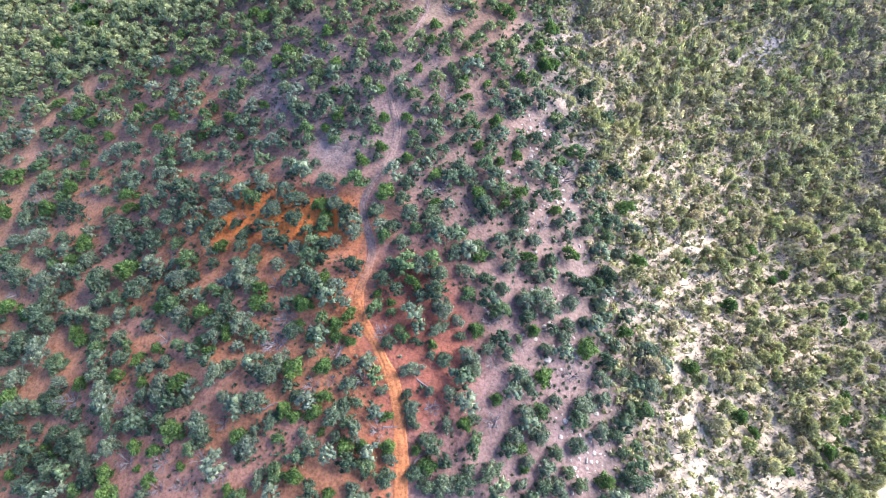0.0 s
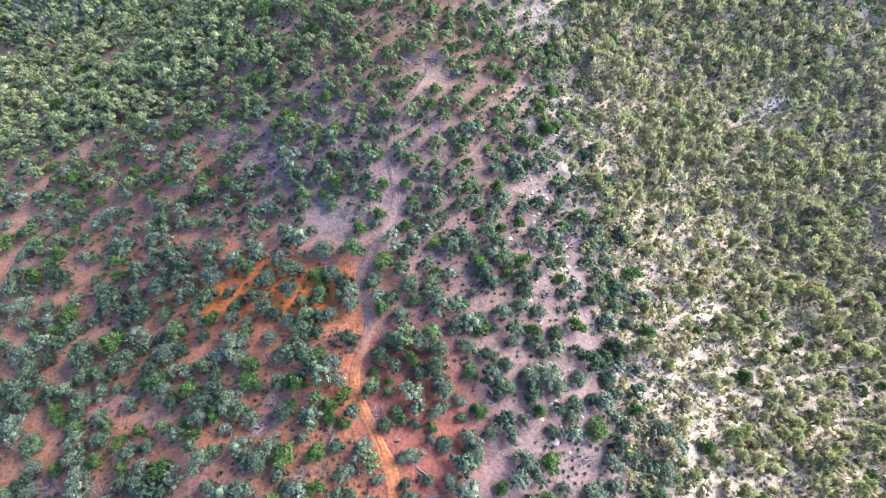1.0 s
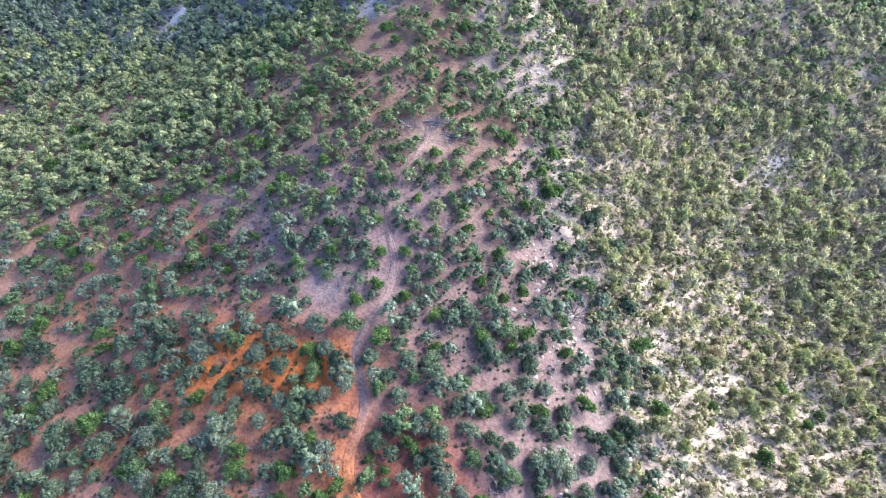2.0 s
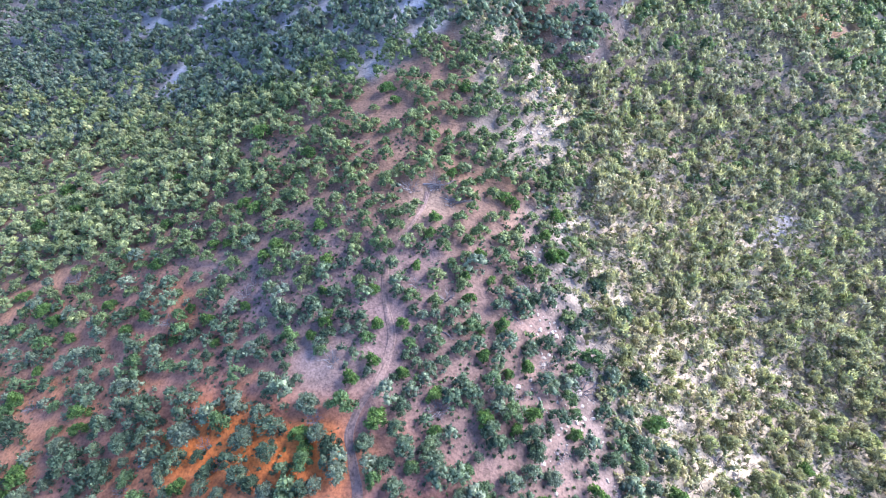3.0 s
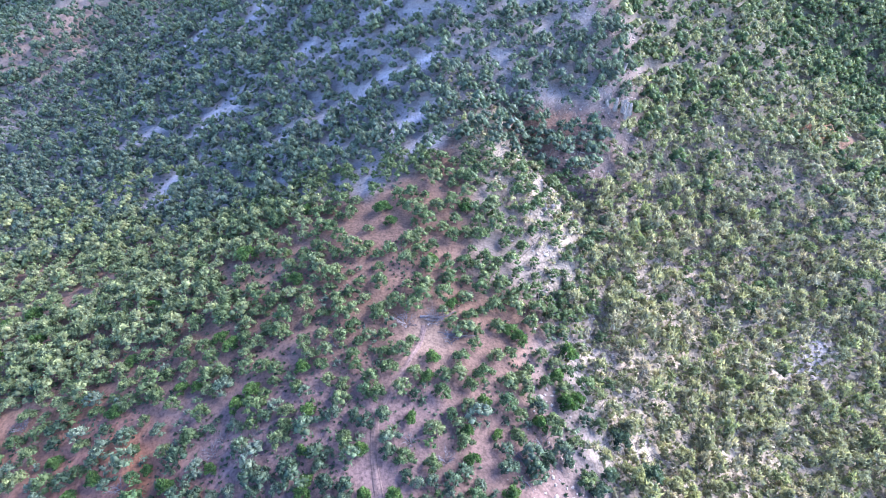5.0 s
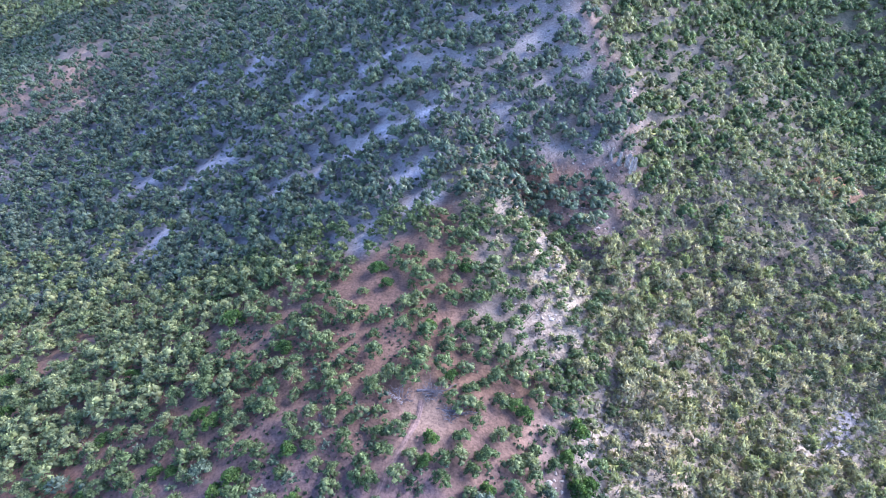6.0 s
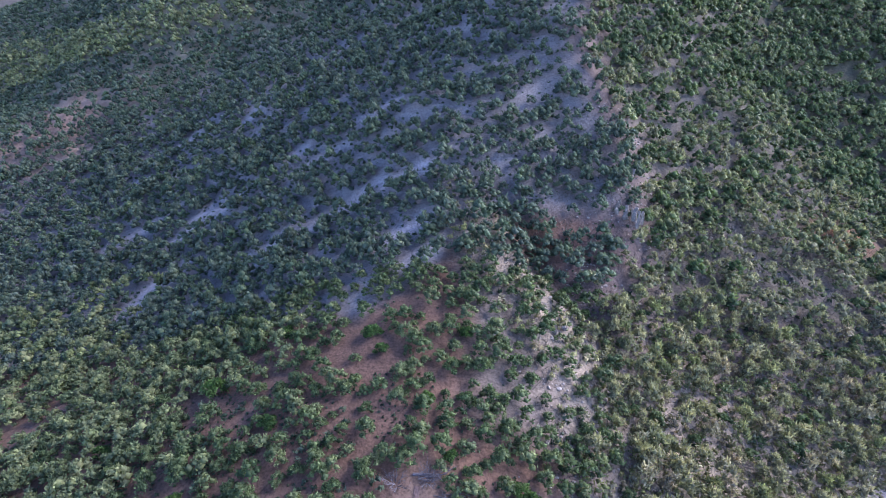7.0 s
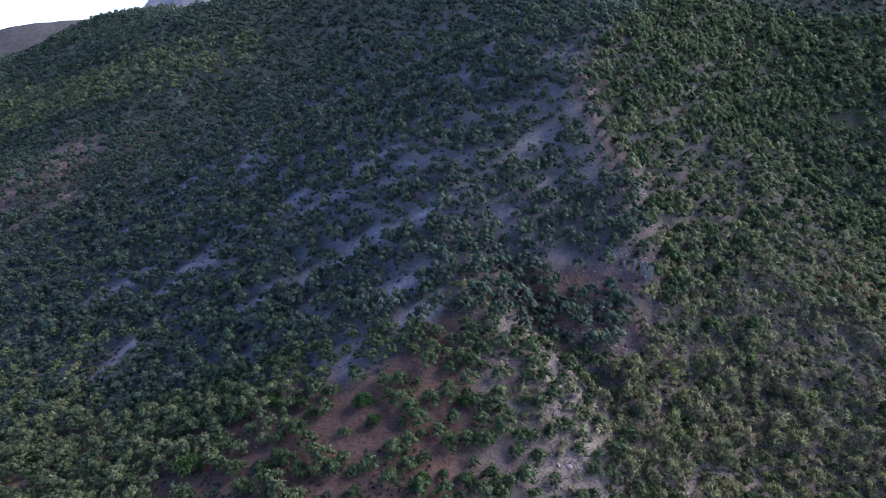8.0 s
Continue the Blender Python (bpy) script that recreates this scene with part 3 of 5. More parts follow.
GREY_ROW_E = [-4.3, 32.9, 2.1, 17.2, 33.0, 2.2, -6.1, 33.5, 1.8, -43.7, 33.5, 3.0, -76.9, 33.8, 3.6, -39.7, 33.9, 2.2, 2.8, 34.1, 1.8, 12.5, 34.3, 2.0,
    -37.8, 34.4, 3.3, 35.7, 34.4, 3.9, -59.8, 34.5, 3.3, -53.9, 34.6, 2.3, -7.0, 34.6, 2.3, -24.4, 34.8, 3.0, -70.9, 34.8, 4.4, -0.8, 34.9, 3.0,
    -31.6, 35.2, 2.7, 20.5, 35.5, 2.8, -55.7, 35.8, 2.9, 2.4, 36.5, 2.2, -60.6, 36.6, 2.5, -74.7, 36.7, 4.7, -37.8, 36.8, 4.1, -33.3, 36.8, 4.0,
    21.2, 37.3, 3.2, -43.4, 37.4, 2.8, -8.4, 37.6, 2.2, 14.2, 38.1, 3.4, -0.2, 38.2, 3.6, -11.2, 38.2, 3.3, 24.4, 38.6, 1.9, 9.4, 38.6, 3.2]
GREY_ROW_F = [-60.2, 38.8, 3.6, -70.9, 39.0, 3.7, -36.3, 39.0, 2.8, -45.2, 39.1, 2.9, -29.4, 39.2, 2.4, 18.8, 39.6, 3.5, -68.4, 40.3, 2.4, -3.6, 40.4, 2.8,
    -57.3, 40.4, 2.8, -54.3, 40.7, 2.6, 14.4, 40.8, 3.8, -46.7, 40.8, 3.5, -63.9, 40.8, 3.6, 4.3, 41.0, 2.8, -1.3, 41.0, 3.7, 16.9, 41.1, 4.2,
    -73.0, 41.3, 4.5, -36.8, 41.6, 2.8, 22.2, 41.7, 2.7, -17.9, 42.1, 3.3, 27.6, 42.1, 2.8, 10.1, 42.7, 2.7, -39.2, 42.9, 3.3, -49.1, 43.2, 3.5,
    -61.8, 43.3, 3.9, -10.1, 43.4, 3.2, -33.2, 43.8, 2.9, 7.2, 43.8, 3.2, -22.3, 43.8, 4.1, -0.8, 44.0, 3.7, 33.6, 44.5, 2.7, 25.2, 44.5, 3.6]
GREY_ROW_G = [3.9, 44.9, 3.2, -54.8, 45.0, 4.8, -72.7, 45.1, 4.2, 16.8, 45.5, 2.6, -8.3, 45.6, 3.2, -3.7, 45.8, 3.2, -34.6, 46.0, 4.2, -15.4, 46.1, 3.0,
    -47.3, 46.1, 3.6, 28.1, 46.2, 3.1, 22.7, 46.2, 2.6, 11.3, 46.4, 2.7, -44.6, 46.6, 2.6, -63.0, 46.7, 5.2, 15.3, 46.8, 2.9, -28.6, 46.9, 2.9,
    -70.4, 47.1, 2.7, -20.8, 47.3, 2.5, -74.9, 47.6, 4.3, 30.0, 47.6, 4.1, -36.0, 47.8, 2.9, -33.4, 48.0, 2.9, -22.8, 48.0, 3.1, 2.0, 48.4, 2.9,
    -41.0, 48.5, 2.6, 8.4, 48.6, 1.9, 19.2, 48.8, 2.8, -80.6, 49.3, 4.3, -49.1, 49.7, 2.2, -46.1, 49.8, 3.4, -7.1, 49.8, 3.3, -26.0, 49.9, 3.1]
GREY_ROW_H = [5.9, 49.9, 2.3, -20.6, 50.0, 2.3, -33.3, 50.1, 2.4, -18.7, 50.4, 2.5, -11.0, 50.8, 3.1, 10.0, 51.0, 3.2, -36.1, 51.1, 2.8, -28.3, 51.2, 2.9,
    -74.5, 51.5, 3.2, -67.2, 51.8, 3.6, -14.9, 51.9, 3.7, 16.3, 52.1, 2.4, -57.9, 52.2, 2.3, 3.5, 52.3, 2.4, -83.7, 52.5, 4.2, -30.5, 52.5, 3.4,
    -4.8, 52.6, 2.3, 13.1, 52.6, 3.6, 33.2, 52.8, 2.8, -23.9, 52.9, 2.5, -9.1, 53.0, 2.9, -43.2, 53.2, 3.1, -36.0, 53.3, 3.2, -1.4, 53.4, 3.9,
    -17.5, 53.6, 2.7, -49.6, 53.7, 2.5, -63.5, 53.8, 2.8, -21.0, 53.8, 3.1, 22.9, 54.0, 2.9, -77.4, 54.2, 3.1, 5.1, 54.4, 2.0, -54.5, 54.5, 4.2]
GREY_ROW_I = [-5.8, 55.3, 3.5, -41.9, 55.3, 3.7, -26.8, 55.4, 3.0, 14.1, 55.6, 3.5, -17.2, 55.8, 3.0, -38.1, 55.8, 2.6, 31.2, 55.9, 2.8, 26.6, 56.0, 3.6,
    -12.7, 56.0, 3.2, -1.9, 56.1, 3.0, 8.3, 56.2, 3.4, -50.8, 56.2, 2.1, 21.5, 56.6, 2.3, -60.6, 56.6, 4.7, -73.8, 56.7, 3.5, -84.2, 57.1, 2.9,
    -79.8, 57.5, 4.5, -19.4, 57.6, 2.8, -31.3, 57.7, 3.4, 13.4, 57.8, 3.7, -7.4, 58.0, 3.2, 7.2, 58.1, 3.7, -56.8, 58.4, 3.2, 32.3, 59.1, 3.7,
    -41.6, 59.3, 4.2, -51.9, 59.3, 3.6, 16.8, 59.4, 2.3, -26.8, 59.4, 4.1, -63.9, 59.5, 3.9, -48.7, 60.0, 3.4, -35.6, 60.7, 3.7, 30.8, 61.1, 2.4]
GREY_ROW_J = [11.0, 61.4, 3.7, -29.2, 61.5, 3.5, -83.1, 61.5, 4.1, -6.5, 61.5, 3.0, -14.6, 61.8, 4.0, -56.5, 61.9, 4.3, -65.9, 62.0, 2.7, -48.0, 62.2, 3.8,
    5.7, 62.2, 2.1, -21.3, 62.4, 3.7, 21.5, 62.5, 2.6, -73.8, 62.8, 4.5, -33.6, 63.3, 4.2, 4.7, 63.8, 3.1, -83.3, 64.0, 3.5, 9.8, 64.1, 3.6,
    31.2, 64.3, 2.9, -50.3, 64.4, 4.3, -54.0, 64.5, 3.9, 20.9, 64.8, 3.0, -42.1, 65.3, 3.6, 3.2, 65.4, 3.7, -76.6, 65.6, 3.9, 8.0, 66.2, 3.6,
    -8.0, 66.4, 1.9, -67.7, 66.4, 2.5, -23.9, 66.6, 2.1, 17.3, 67.0, 4.3, -29.0, 67.0, 3.2, 28.5, 67.4, 2.9, -10.8, 67.4, 2.1, -61.0, 67.8, 4.0]
GREY_ROW_K = [-2.2, 67.9, 2.6, -55.5, 68.4, 3.8, -83.5, 68.4, 3.0, -33.0, 68.8, 2.0, -4.4, 68.9, 2.3, -26.4, 69.0, 2.0, 0.0, 69.1, 2.7, -39.6, 69.4, 2.2,
    9.1, 69.5, 3.2, 29.4, 70.2, 3.8, 22.8, 70.2, 3.1, 34.5, 70.3, 3.9, -70.5, 70.3, 3.2, -53.6, 70.3, 2.8, -42.4, 70.4, 3.3, -6.2, 70.4, 2.1,
    -81.4, 70.4, 4.5, -15.2, 71.1, 1.8, -30.8, 71.1, 2.7, -47.7, 71.1, 3.2, -20.6, 71.1, 2.5, -59.8, 71.2, 2.3, -2.2, 71.3, 2.5, -63.8, 71.7, 3.1,
    -25.6, 71.7, 2.5, 2.8, 71.7, 3.1, -50.6, 72.0, 3.2, -32.6, 72.4, 3.7, 9.3, 72.5, 3.1, -0.9, 72.5, 2.5, -5.8, 72.5, 2.4, -41.0, 72.5, 2.2]
GREY_ROW_L = [-20.9, 72.7, 2.7, -37.3, 72.8, 2.4, -54.6, 72.8, 3.3, 26.7, 73.2, 4.1, -85.7, 73.3, 2.6, 15.1, 73.4, 2.8, -13.1, 73.4, 2.7, -43.8, 73.4, 1.9,
    -31.0, 73.6, 2.8, 21.9, 73.8, 3.4, -28.3, 73.8, 2.2, -68.8, 73.9, 3.4, -19.7, 74.1, 3.1, -26.3, 74.1, 3.1, -78.0, 74.3, 2.6, -62.4, 74.6, 3.5,
    17.9, 74.6, 3.8, -0.9, 74.7, 1.8, -37.2, 74.9, 2.6, -16.5, 74.9, 2.4, -4.6, 75.0, 1.7, -65.9, 75.0, 3.6, -14.3, 75.3, 2.6, -55.6, 75.4, 3.3,
    -2.5, 75.6, 1.5, -75.9, 75.8, 3.0, 5.0, 75.8, 3.2, -72.7, 76.2, 2.6, -50.9, 76.4, 2.5, 1.0, 76.4, 1.9, -34.1, 76.5, 2.7, -44.8, 76.5, 3.5]
GREY_ROW_M = [-27.9, 76.7, 2.4, -24.4, 76.9, 2.3, -31.7, 77.2, 2.5, -37.3, 77.4, 2.9, -58.1, 77.4, 2.8, -17.3, 77.4, 3.2, -3.7, 77.5, 2.3, 5.8, 77.9, 2.3,
    -1.4, 78.0, 2.3, -74.9, 78.2, 3.5, -5.3, 78.5, 2.3, -63.7, 78.7, 3.4, 24.8, 79.2, 3.5, -39.0, 79.7, 2.3, -27.3, 79.7, 2.3, -23.4, 79.9, 3.3,
    -18.6, 80.1, 2.5, -78.3, 80.2, 3.6, -1.4, 80.3, 2.9, -29.5, 80.5, 2.5, -48.3, 80.5, 2.6, 10.4, 80.7, 3.3, 23.1, 80.7, 3.5, -5.7, 81.1, 3.3,
    -82.1, 81.8, 3.4, 26.9, 81.9, 3.0, -9.1, 82.0, 2.7, -17.4, 82.1, 2.1, -69.2, 82.1, 3.8, 16.6, 82.4, 3.4, 34.1, 82.7, 4.3, -58.9, 82.7, 2.9]
GREY_ROW_N = [20.3, 82.8, 2.2, -31.6, 83.4, 3.4, -15.1, 83.7, 3.3, -56.7, 83.8, 2.5, 3.6, 84.0, 3.0, -44.5, 84.2, 3.0, -25.6, 84.4, 3.6, 19.5, 84.6, 3.5,
    -49.8, 85.1, 2.1, -55.6, 85.5, 3.5, -1.4, 85.7, 3.4, -82.5, 85.7, 3.0, -40.6, 85.8, 3.5, 12.3, 85.9, 3.1, -69.3, 86.2, 3.4, -24.9, 86.3, 2.8,
    22.3, 86.5, 2.8, -33.4, 87.0, 2.6, -60.2, 87.0, 2.8, -37.7, 87.0, 2.2, -52.2, 87.1, 3.6, -65.4, 87.4, 2.6, -14.0, 87.6, 2.6, -9.4, 87.6, 3.0,
    -17.5, 87.7, 2.8, -46.8, 87.9, 2.7, 18.7, 88.2, 4.2, 30.1, 88.3, 4.1, 1.6, 88.3, 2.4, -77.3, 88.4, 2.4, -28.9, 88.4, 2.6, -25.4, 88.8, 2.9]
GREY_ROW_O = [-73.7, 89.0, 3.1, -50.1, 89.7, 2.3, -40.0, 89.7, 3.1, 27.0, 90.1, 2.9, -66.2, 90.1, 3.7, 11.1, 90.9, 3.6, -10.7, 91.1, 3.1, -4.5, 91.3, 2.1,
    16.5, 91.4, 3.2, -12.8, 91.7, 2.7, 0.1, 91.7, 3.1, -29.6, 91.7, 2.7, -45.7, 91.9, 3.0, -80.2, 91.9, 2.7, -60.0, 92.6, 2.8, -88.2, 92.8, 3.4,
    -24.4, 92.9, 2.7, -16.5, 93.0, 2.7, -53.7, 93.3, 3.7, 4.9, 93.5, 2.7, -39.9, 93.7, 2.8, -49.1, 93.7, 3.5, -19.2, 93.7, 2.5, -74.2, 94.0, 3.2,
    -28.4, 94.0, 2.3, -37.2, 94.1, 3.8, -67.6, 94.7, 3.6, -4.6, 95.0, 2.7, -63.5, 95.2, 2.7, 21.7, 95.4, 3.6, -8.8, 95.4, 3.2, 7.1, 95.7, 3.6]
GREY_ROW_P = [-14.7, 95.8, 2.5, 14.2, 95.8, 3.7, 18.2, 96.1, 2.6, -20.6, 96.4, 2.8, -38.4, 96.8, 3.7, -72.4, 96.9, 3.2, -31.1, 96.9, 3.7, -79.6, 97.0, 3.5,
    -56.2, 97.0, 3.3, -15.4, 97.7, 3.2, 30.3, 98.2, 3.2, -23.0, 98.3, 3.0, 3.4, 98.3, 3.2, -10.1, 98.6, 2.8, -6.9, 98.7, 3.7, -45.3, 98.8, 3.3,
    -62.0, 99.2, 3.2, -54.5, 99.3, 2.5, 9.5, 99.3, 3.3, -87.7, 99.4, 3.6, -58.6, 100.2, 3.4, 12.4, 100.6, 2.7, -34.7, 100.6, 3.3, -14.6, 100.6, 2.6,
    -24.5, 100.7, 3.3, -5.3, 100.8, 2.6, 18.1, 101.2, 2.9, -70.5, 101.3, 3.0, -17.9, 101.5, 3.3, -21.3, 101.8, 2.9, -47.5, 102.0, 3.4, -33.2, 102.0, 3.3]
GREY_ROW_Q = [-77.6, 102.1, 3.1, -43.4, 102.5, 3.4, -55.2, 102.9, 3.2, -35.8, 103.2, 3.1, -15.9, 103.5, 3.1, -29.5, 103.5, 4.2, 6.3, 104.1, 2.7, -62.2, 104.5, 2.8,
    -32.0, 104.6, 3.2, 10.4, 105.6, 3.4, -24.7, 105.7, 2.7, -51.1, 105.7, 3.3, -11.6, 106.2, 3.8, 5.3, 106.8, 3.4, -21.9, 106.8, 2.9, -58.1, 107.4, 2.6,
    17.0, 107.4, 3.5, -65.4, 107.6, 3.4, -10.0, 107.6, 2.9, -46.7, 107.7, 4.0, -19.2, 108.1, 3.4, -41.4, 108.8, 4.7, -25.7, 108.8, 3.5, -34.7, 108.9, 3.3,
    10.1, 109.7, 4.0, -32.0, 110.7, 4.0, 18.6, 110.9, 4.0, -54.2, 111.2, 3.6, -72.9, 112.1, 4.2, -42.3, 112.3, 3.6, -64.7, 112.4, 3.7, -101.7, 112.8, 3.9]
GREY_ROW_R = [-11.9, 113.0, 3.9, -48.3, 113.0, 4.1, -80.7, 113.4, 3.8, -55.2, 115.9, 3.5, -18.0, 116.2, 1.8, -70.9, 116.9, 4.4, -12.4, 117.1, 2.4, -21.0, 117.1, 2.8,
    -66.1, 117.4, 3.3, -82.9, 118.9, 3.7, -7.0, 119.1, 3.5, 4.8, 119.4, 3.5, -40.6, 119.4, 4.6, 11.6, 120.1, 2.9, 1.2, 120.3, 2.1, -47.1, 120.4, 3.6,
    9.0, 120.6, 3.7, -21.7, 121.1, 3.1, -16.4, 121.1, 3.5, -4.5, 121.3, 3.5, -74.0, 122.0, 4.0, -1.9, 122.6, 2.9, -14.9, 122.7, 2.9, -28.5, 122.9, 3.0,
    -33.0, 123.2, 3.6, -77.7, 123.3, 3.8, -6.7, 123.9, 4.2, -26.2, 124.6, 3.2, 17.0, 124.9, 3.2, -88.9, 125.3, 4.4, -109.1, 125.4, 4.3, -52.3, 125.4, 3.8]
GREY_ROW_S = [2.3, 125.5, 3.7, 7.8, 126.0, 4.3, -48.7, 126.7, 2.5, -2.5, 127.3, 2.2, -15.7, 128.0, 2.6, -23.8, 129.3, 4.0, -5.9, 129.4, 2.2, -33.1, 131.7, 2.8,
    -99.7, 131.9, 4.1, -43.0, 132.3, 2.8, -40.2, 133.1, 3.3, -19.9, 133.2, 3.4, -0.9, 133.7, 4.1, -8.4, 134.7, 3.0, -35.8, 135.2, 3.1, -109.3, 135.8, 4.5,
    -51.5, 136.4, 3.4, -114.4, 136.6, 4.6, -19.3, 137.3, 3.5, -47.9, 138.8, 4.2, -38.9, 139.0, 3.4, -60.0, 141.7, 3.6, -56.0, 142.2, 3.8]
OLIVE_ROW_A = [39.8, 46.1, 2.7, 36.7, 55.9, 3.3, 39.9, 67.9, 3.5, 35.4, 77.1, 3.3]
BRIGHT_ROW_A = [-16.3, 10.9, 1.9, -49.4, 11.2, 3.3, -31.0, 11.5, 1.9, -43.4, 13.1, 2.6, -21.3, 13.2, 2.4, 25.2, 13.7, 2.8, -51.0, 14.1, 2.5, 12.3, 14.8, 1.5,
    -38.9, 14.9, 1.8, -46.1, 14.9, 1.2, -3.9, 17.0, 1.6, -43.6, 17.1, 2.5, -14.4, 17.2, 2.3, -7.6, 17.3, 2.3, -12.0, 17.5, 1.9, -61.5, 17.6, 2.1,
    12.0, 17.7, 1.9, -30.4, 18.6, 2.8, -63.7, 19.0, 2.2, -18.1, 19.3, 1.6, -41.3, 19.8, 3.1, -22.2, 21.3, 2.2, -8.3, 21.5, 2.0, -19.4, 22.1, 2.5,
    -18.1, 24.2, 2.4, 8.4, 24.7, 1.9, -73.6, 26.7, 3.3, -42.0, 27.2, 3.5, 16.1, 28.3, 3.1, -23.2, 28.5, 3.4, -60.8, 28.5, 2.8, -18.5, 28.8, 3.1]
BRIGHT_ROW_B = [-54.0, 29.3, 3.1, -51.1, 31.9, 2.2, -38.1, 32.3, 2.2, -1.6, 32.6, 1.6, -14.8, 32.9, 1.8, 24.3, 33.6, 3.6, -17.1, 33.6, 2.3, -21.3, 33.7, 1.9,
    -35.5, 35.1, 2.6, -17.3, 35.6, 2.3, 15.0, 35.8, 2.4, -23.2, 35.8, 2.0, -14.5, 37.2, 2.3, 31.8, 37.4, 2.8, -23.0, 38.9, 3.3, -40.9, 39.1, 3.4,
    -8.5, 39.2, 1.8, -31.0, 40.0, 2.8, -10.9, 40.9, 1.6, -76.2, 41.6, 3.1, -5.0, 42.5, 2.8, -79.8, 43.0, 3.8, -20.1, 43.9, 2.1, 6.4, 48.0, 2.3,
    15.0, 48.6, 2.6, -58.0, 48.8, 4.5, 23.1, 50.4, 3.3, -40.0, 51.6, 2.6, 37.2, 51.9, 3.4, -68.9, 55.3, 3.5, -20.9, 55.7, 2.2, -22.1, 57.8, 2.6]
BRIGHT_ROW_C = [-1.4, 57.9, 2.4, -10.4, 59.4, 3.6, 6.2, 59.9, 2.9, 14.2, 61.4, 2.7, -61.1, 62.1, 2.9, 36.0, 63.1, 3.4, -89.4, 63.1, 4.2, -79.2, 63.5, 3.9,
    -1.5, 63.7, 2.7, -62.3, 65.0, 2.9, -14.9, 66.1, 2.6, -75.3, 67.9, 3.5, 10.8, 68.0, 2.3, 14.2, 69.4, 2.7, 6.8, 70.7, 2.2, -88.7, 71.1, 4.3,
    -73.9, 73.1, 2.4, -40.2, 74.8, 1.9, 6.6, 75.5, 1.5, -7.8, 75.7, 2.4, -11.3, 75.8, 2.6, -48.4, 76.0, 1.9, -20.4, 76.1, 2.4, 10.3, 76.7, 2.9,
    -20.2, 78.1, 2.1, -69.7, 78.7, 2.5, -58.7, 79.0, 2.2, -42.5, 79.1, 2.9, -35.9, 81.0, 2.4, -55.1, 81.1, 2.6, 4.7, 81.4, 2.5, -46.5, 81.8, 1.8]
BRIGHT_ROW_D = [-21.3, 82.4, 2.3, -11.9, 82.5, 2.1, -74.2, 82.6, 3.2, -64.0, 84.9, 2.3, -77.6, 85.0, 3.2, 4.1, 85.8, 2.4, 8.9, 85.9, 2.0, -4.9, 87.2, 2.6,
    16.2, 88.4, 3.1, -21.7, 88.5, 2.6, -84.8, 89.7, 2.5, -34.2, 90.6, 2.9, 7.1, 90.8, 2.7, -56.2, 91.9, 2.6, 21.7, 92.6, 3.9, -31.9, 92.6, 3.1,
    23.5, 93.8, 3.1, -2.5, 94.5, 2.5, -45.4, 94.9, 2.4, -42.5, 95.0, 2.4, -23.8, 96.0, 2.8, -1.5, 97.8, 3.0, 20.7, 97.9, 2.7, -57.6, 102.1, 2.5,
    -38.2, 102.2, 3.1, 23.6, 102.6, 3.9, 14.3, 103.6, 3.4, -40.8, 104.1, 3.0, 12.7, 105.3, 2.7, 1.9, 109.1, 2.8, -93.4, 111.1, 3.8, -83.9, 112.6, 3.6]
BRIGHT_ROW_E = [-28.9, 115.8, 3.0, -59.4, 116.2, 2.8, -1.9, 119.3, 2.5, -99.6, 122.8, 3.3, -92.6, 123.4, 3.6, -41.7, 125.4, 4.4, -10.9, 129.7, 3.1, 5.3, 133.3, 3.0,
    -13.0, 133.7, 3.4, -31.0, 138.0, 3.1]
DEAD_ROW_A = [-35.5, 11.4, 2.1, -41.8, 12.0, 2.1, -38.3, 12.4, 2.1, -32.1, 13.7, 2.9, -42.2, 15.5, 2.5, -35.9, 15.7, 2.6, -47.9, 15.8, 2.2, -33.0, 16.3, 1.6,
    -9.7, 19.5, 2.5, -33.4, 20.6, 1.8, 7.8, 21.2, 2.9, -1.5, 22.9, 2.2, -61.4, 25.8, 3.1, -20.2, 25.9, 2.0, -17.3, 26.7, 1.7, -12.4, 26.9, 2.4,
    21.3, 29.3, 3.1, 8.1, 30.2, 2.5, -16.9, 31.2, 1.9, -26.9, 32.9, 3.7, 13.0, 33.4, 1.8, -46.7, 35.1, 2.4, 7.9, 36.9, 3.1, -25.7, 36.9, 2.5,
    -15.4, 40.6, 1.8, -28.6, 43.3, 2.1, -13.0, 45.1, 1.9, -34.5, 54.2, 1.8, 18.2, 55.8, 2.5, -20.1, 60.0, 3.0, -0.9, 61.4, 3.0, -12.5, 67.0, 1.9]
DEAD_ROW_B = [23.7, 67.3, 4.0, -18.4, 69.3, 2.8, 17.6, 70.4, 2.4, -50.2, 79.8, 2.4, 0.6, 81.3, 3.1, -36.5, 83.5, 2.4, 16.4, 85.1, 2.7, -35.2, 85.5, 2.0,
    -29.5, 85.9, 1.8, -74.6, 92.2, 2.5, -18.9, 100.2, 2.8, 1.8, 102.1, 2.9, -62.5, 103.9, 2.8, -6.5, 104.8, 3.4, -1.5, 105.2, 3.4, -87.7, 105.3, 3.2]
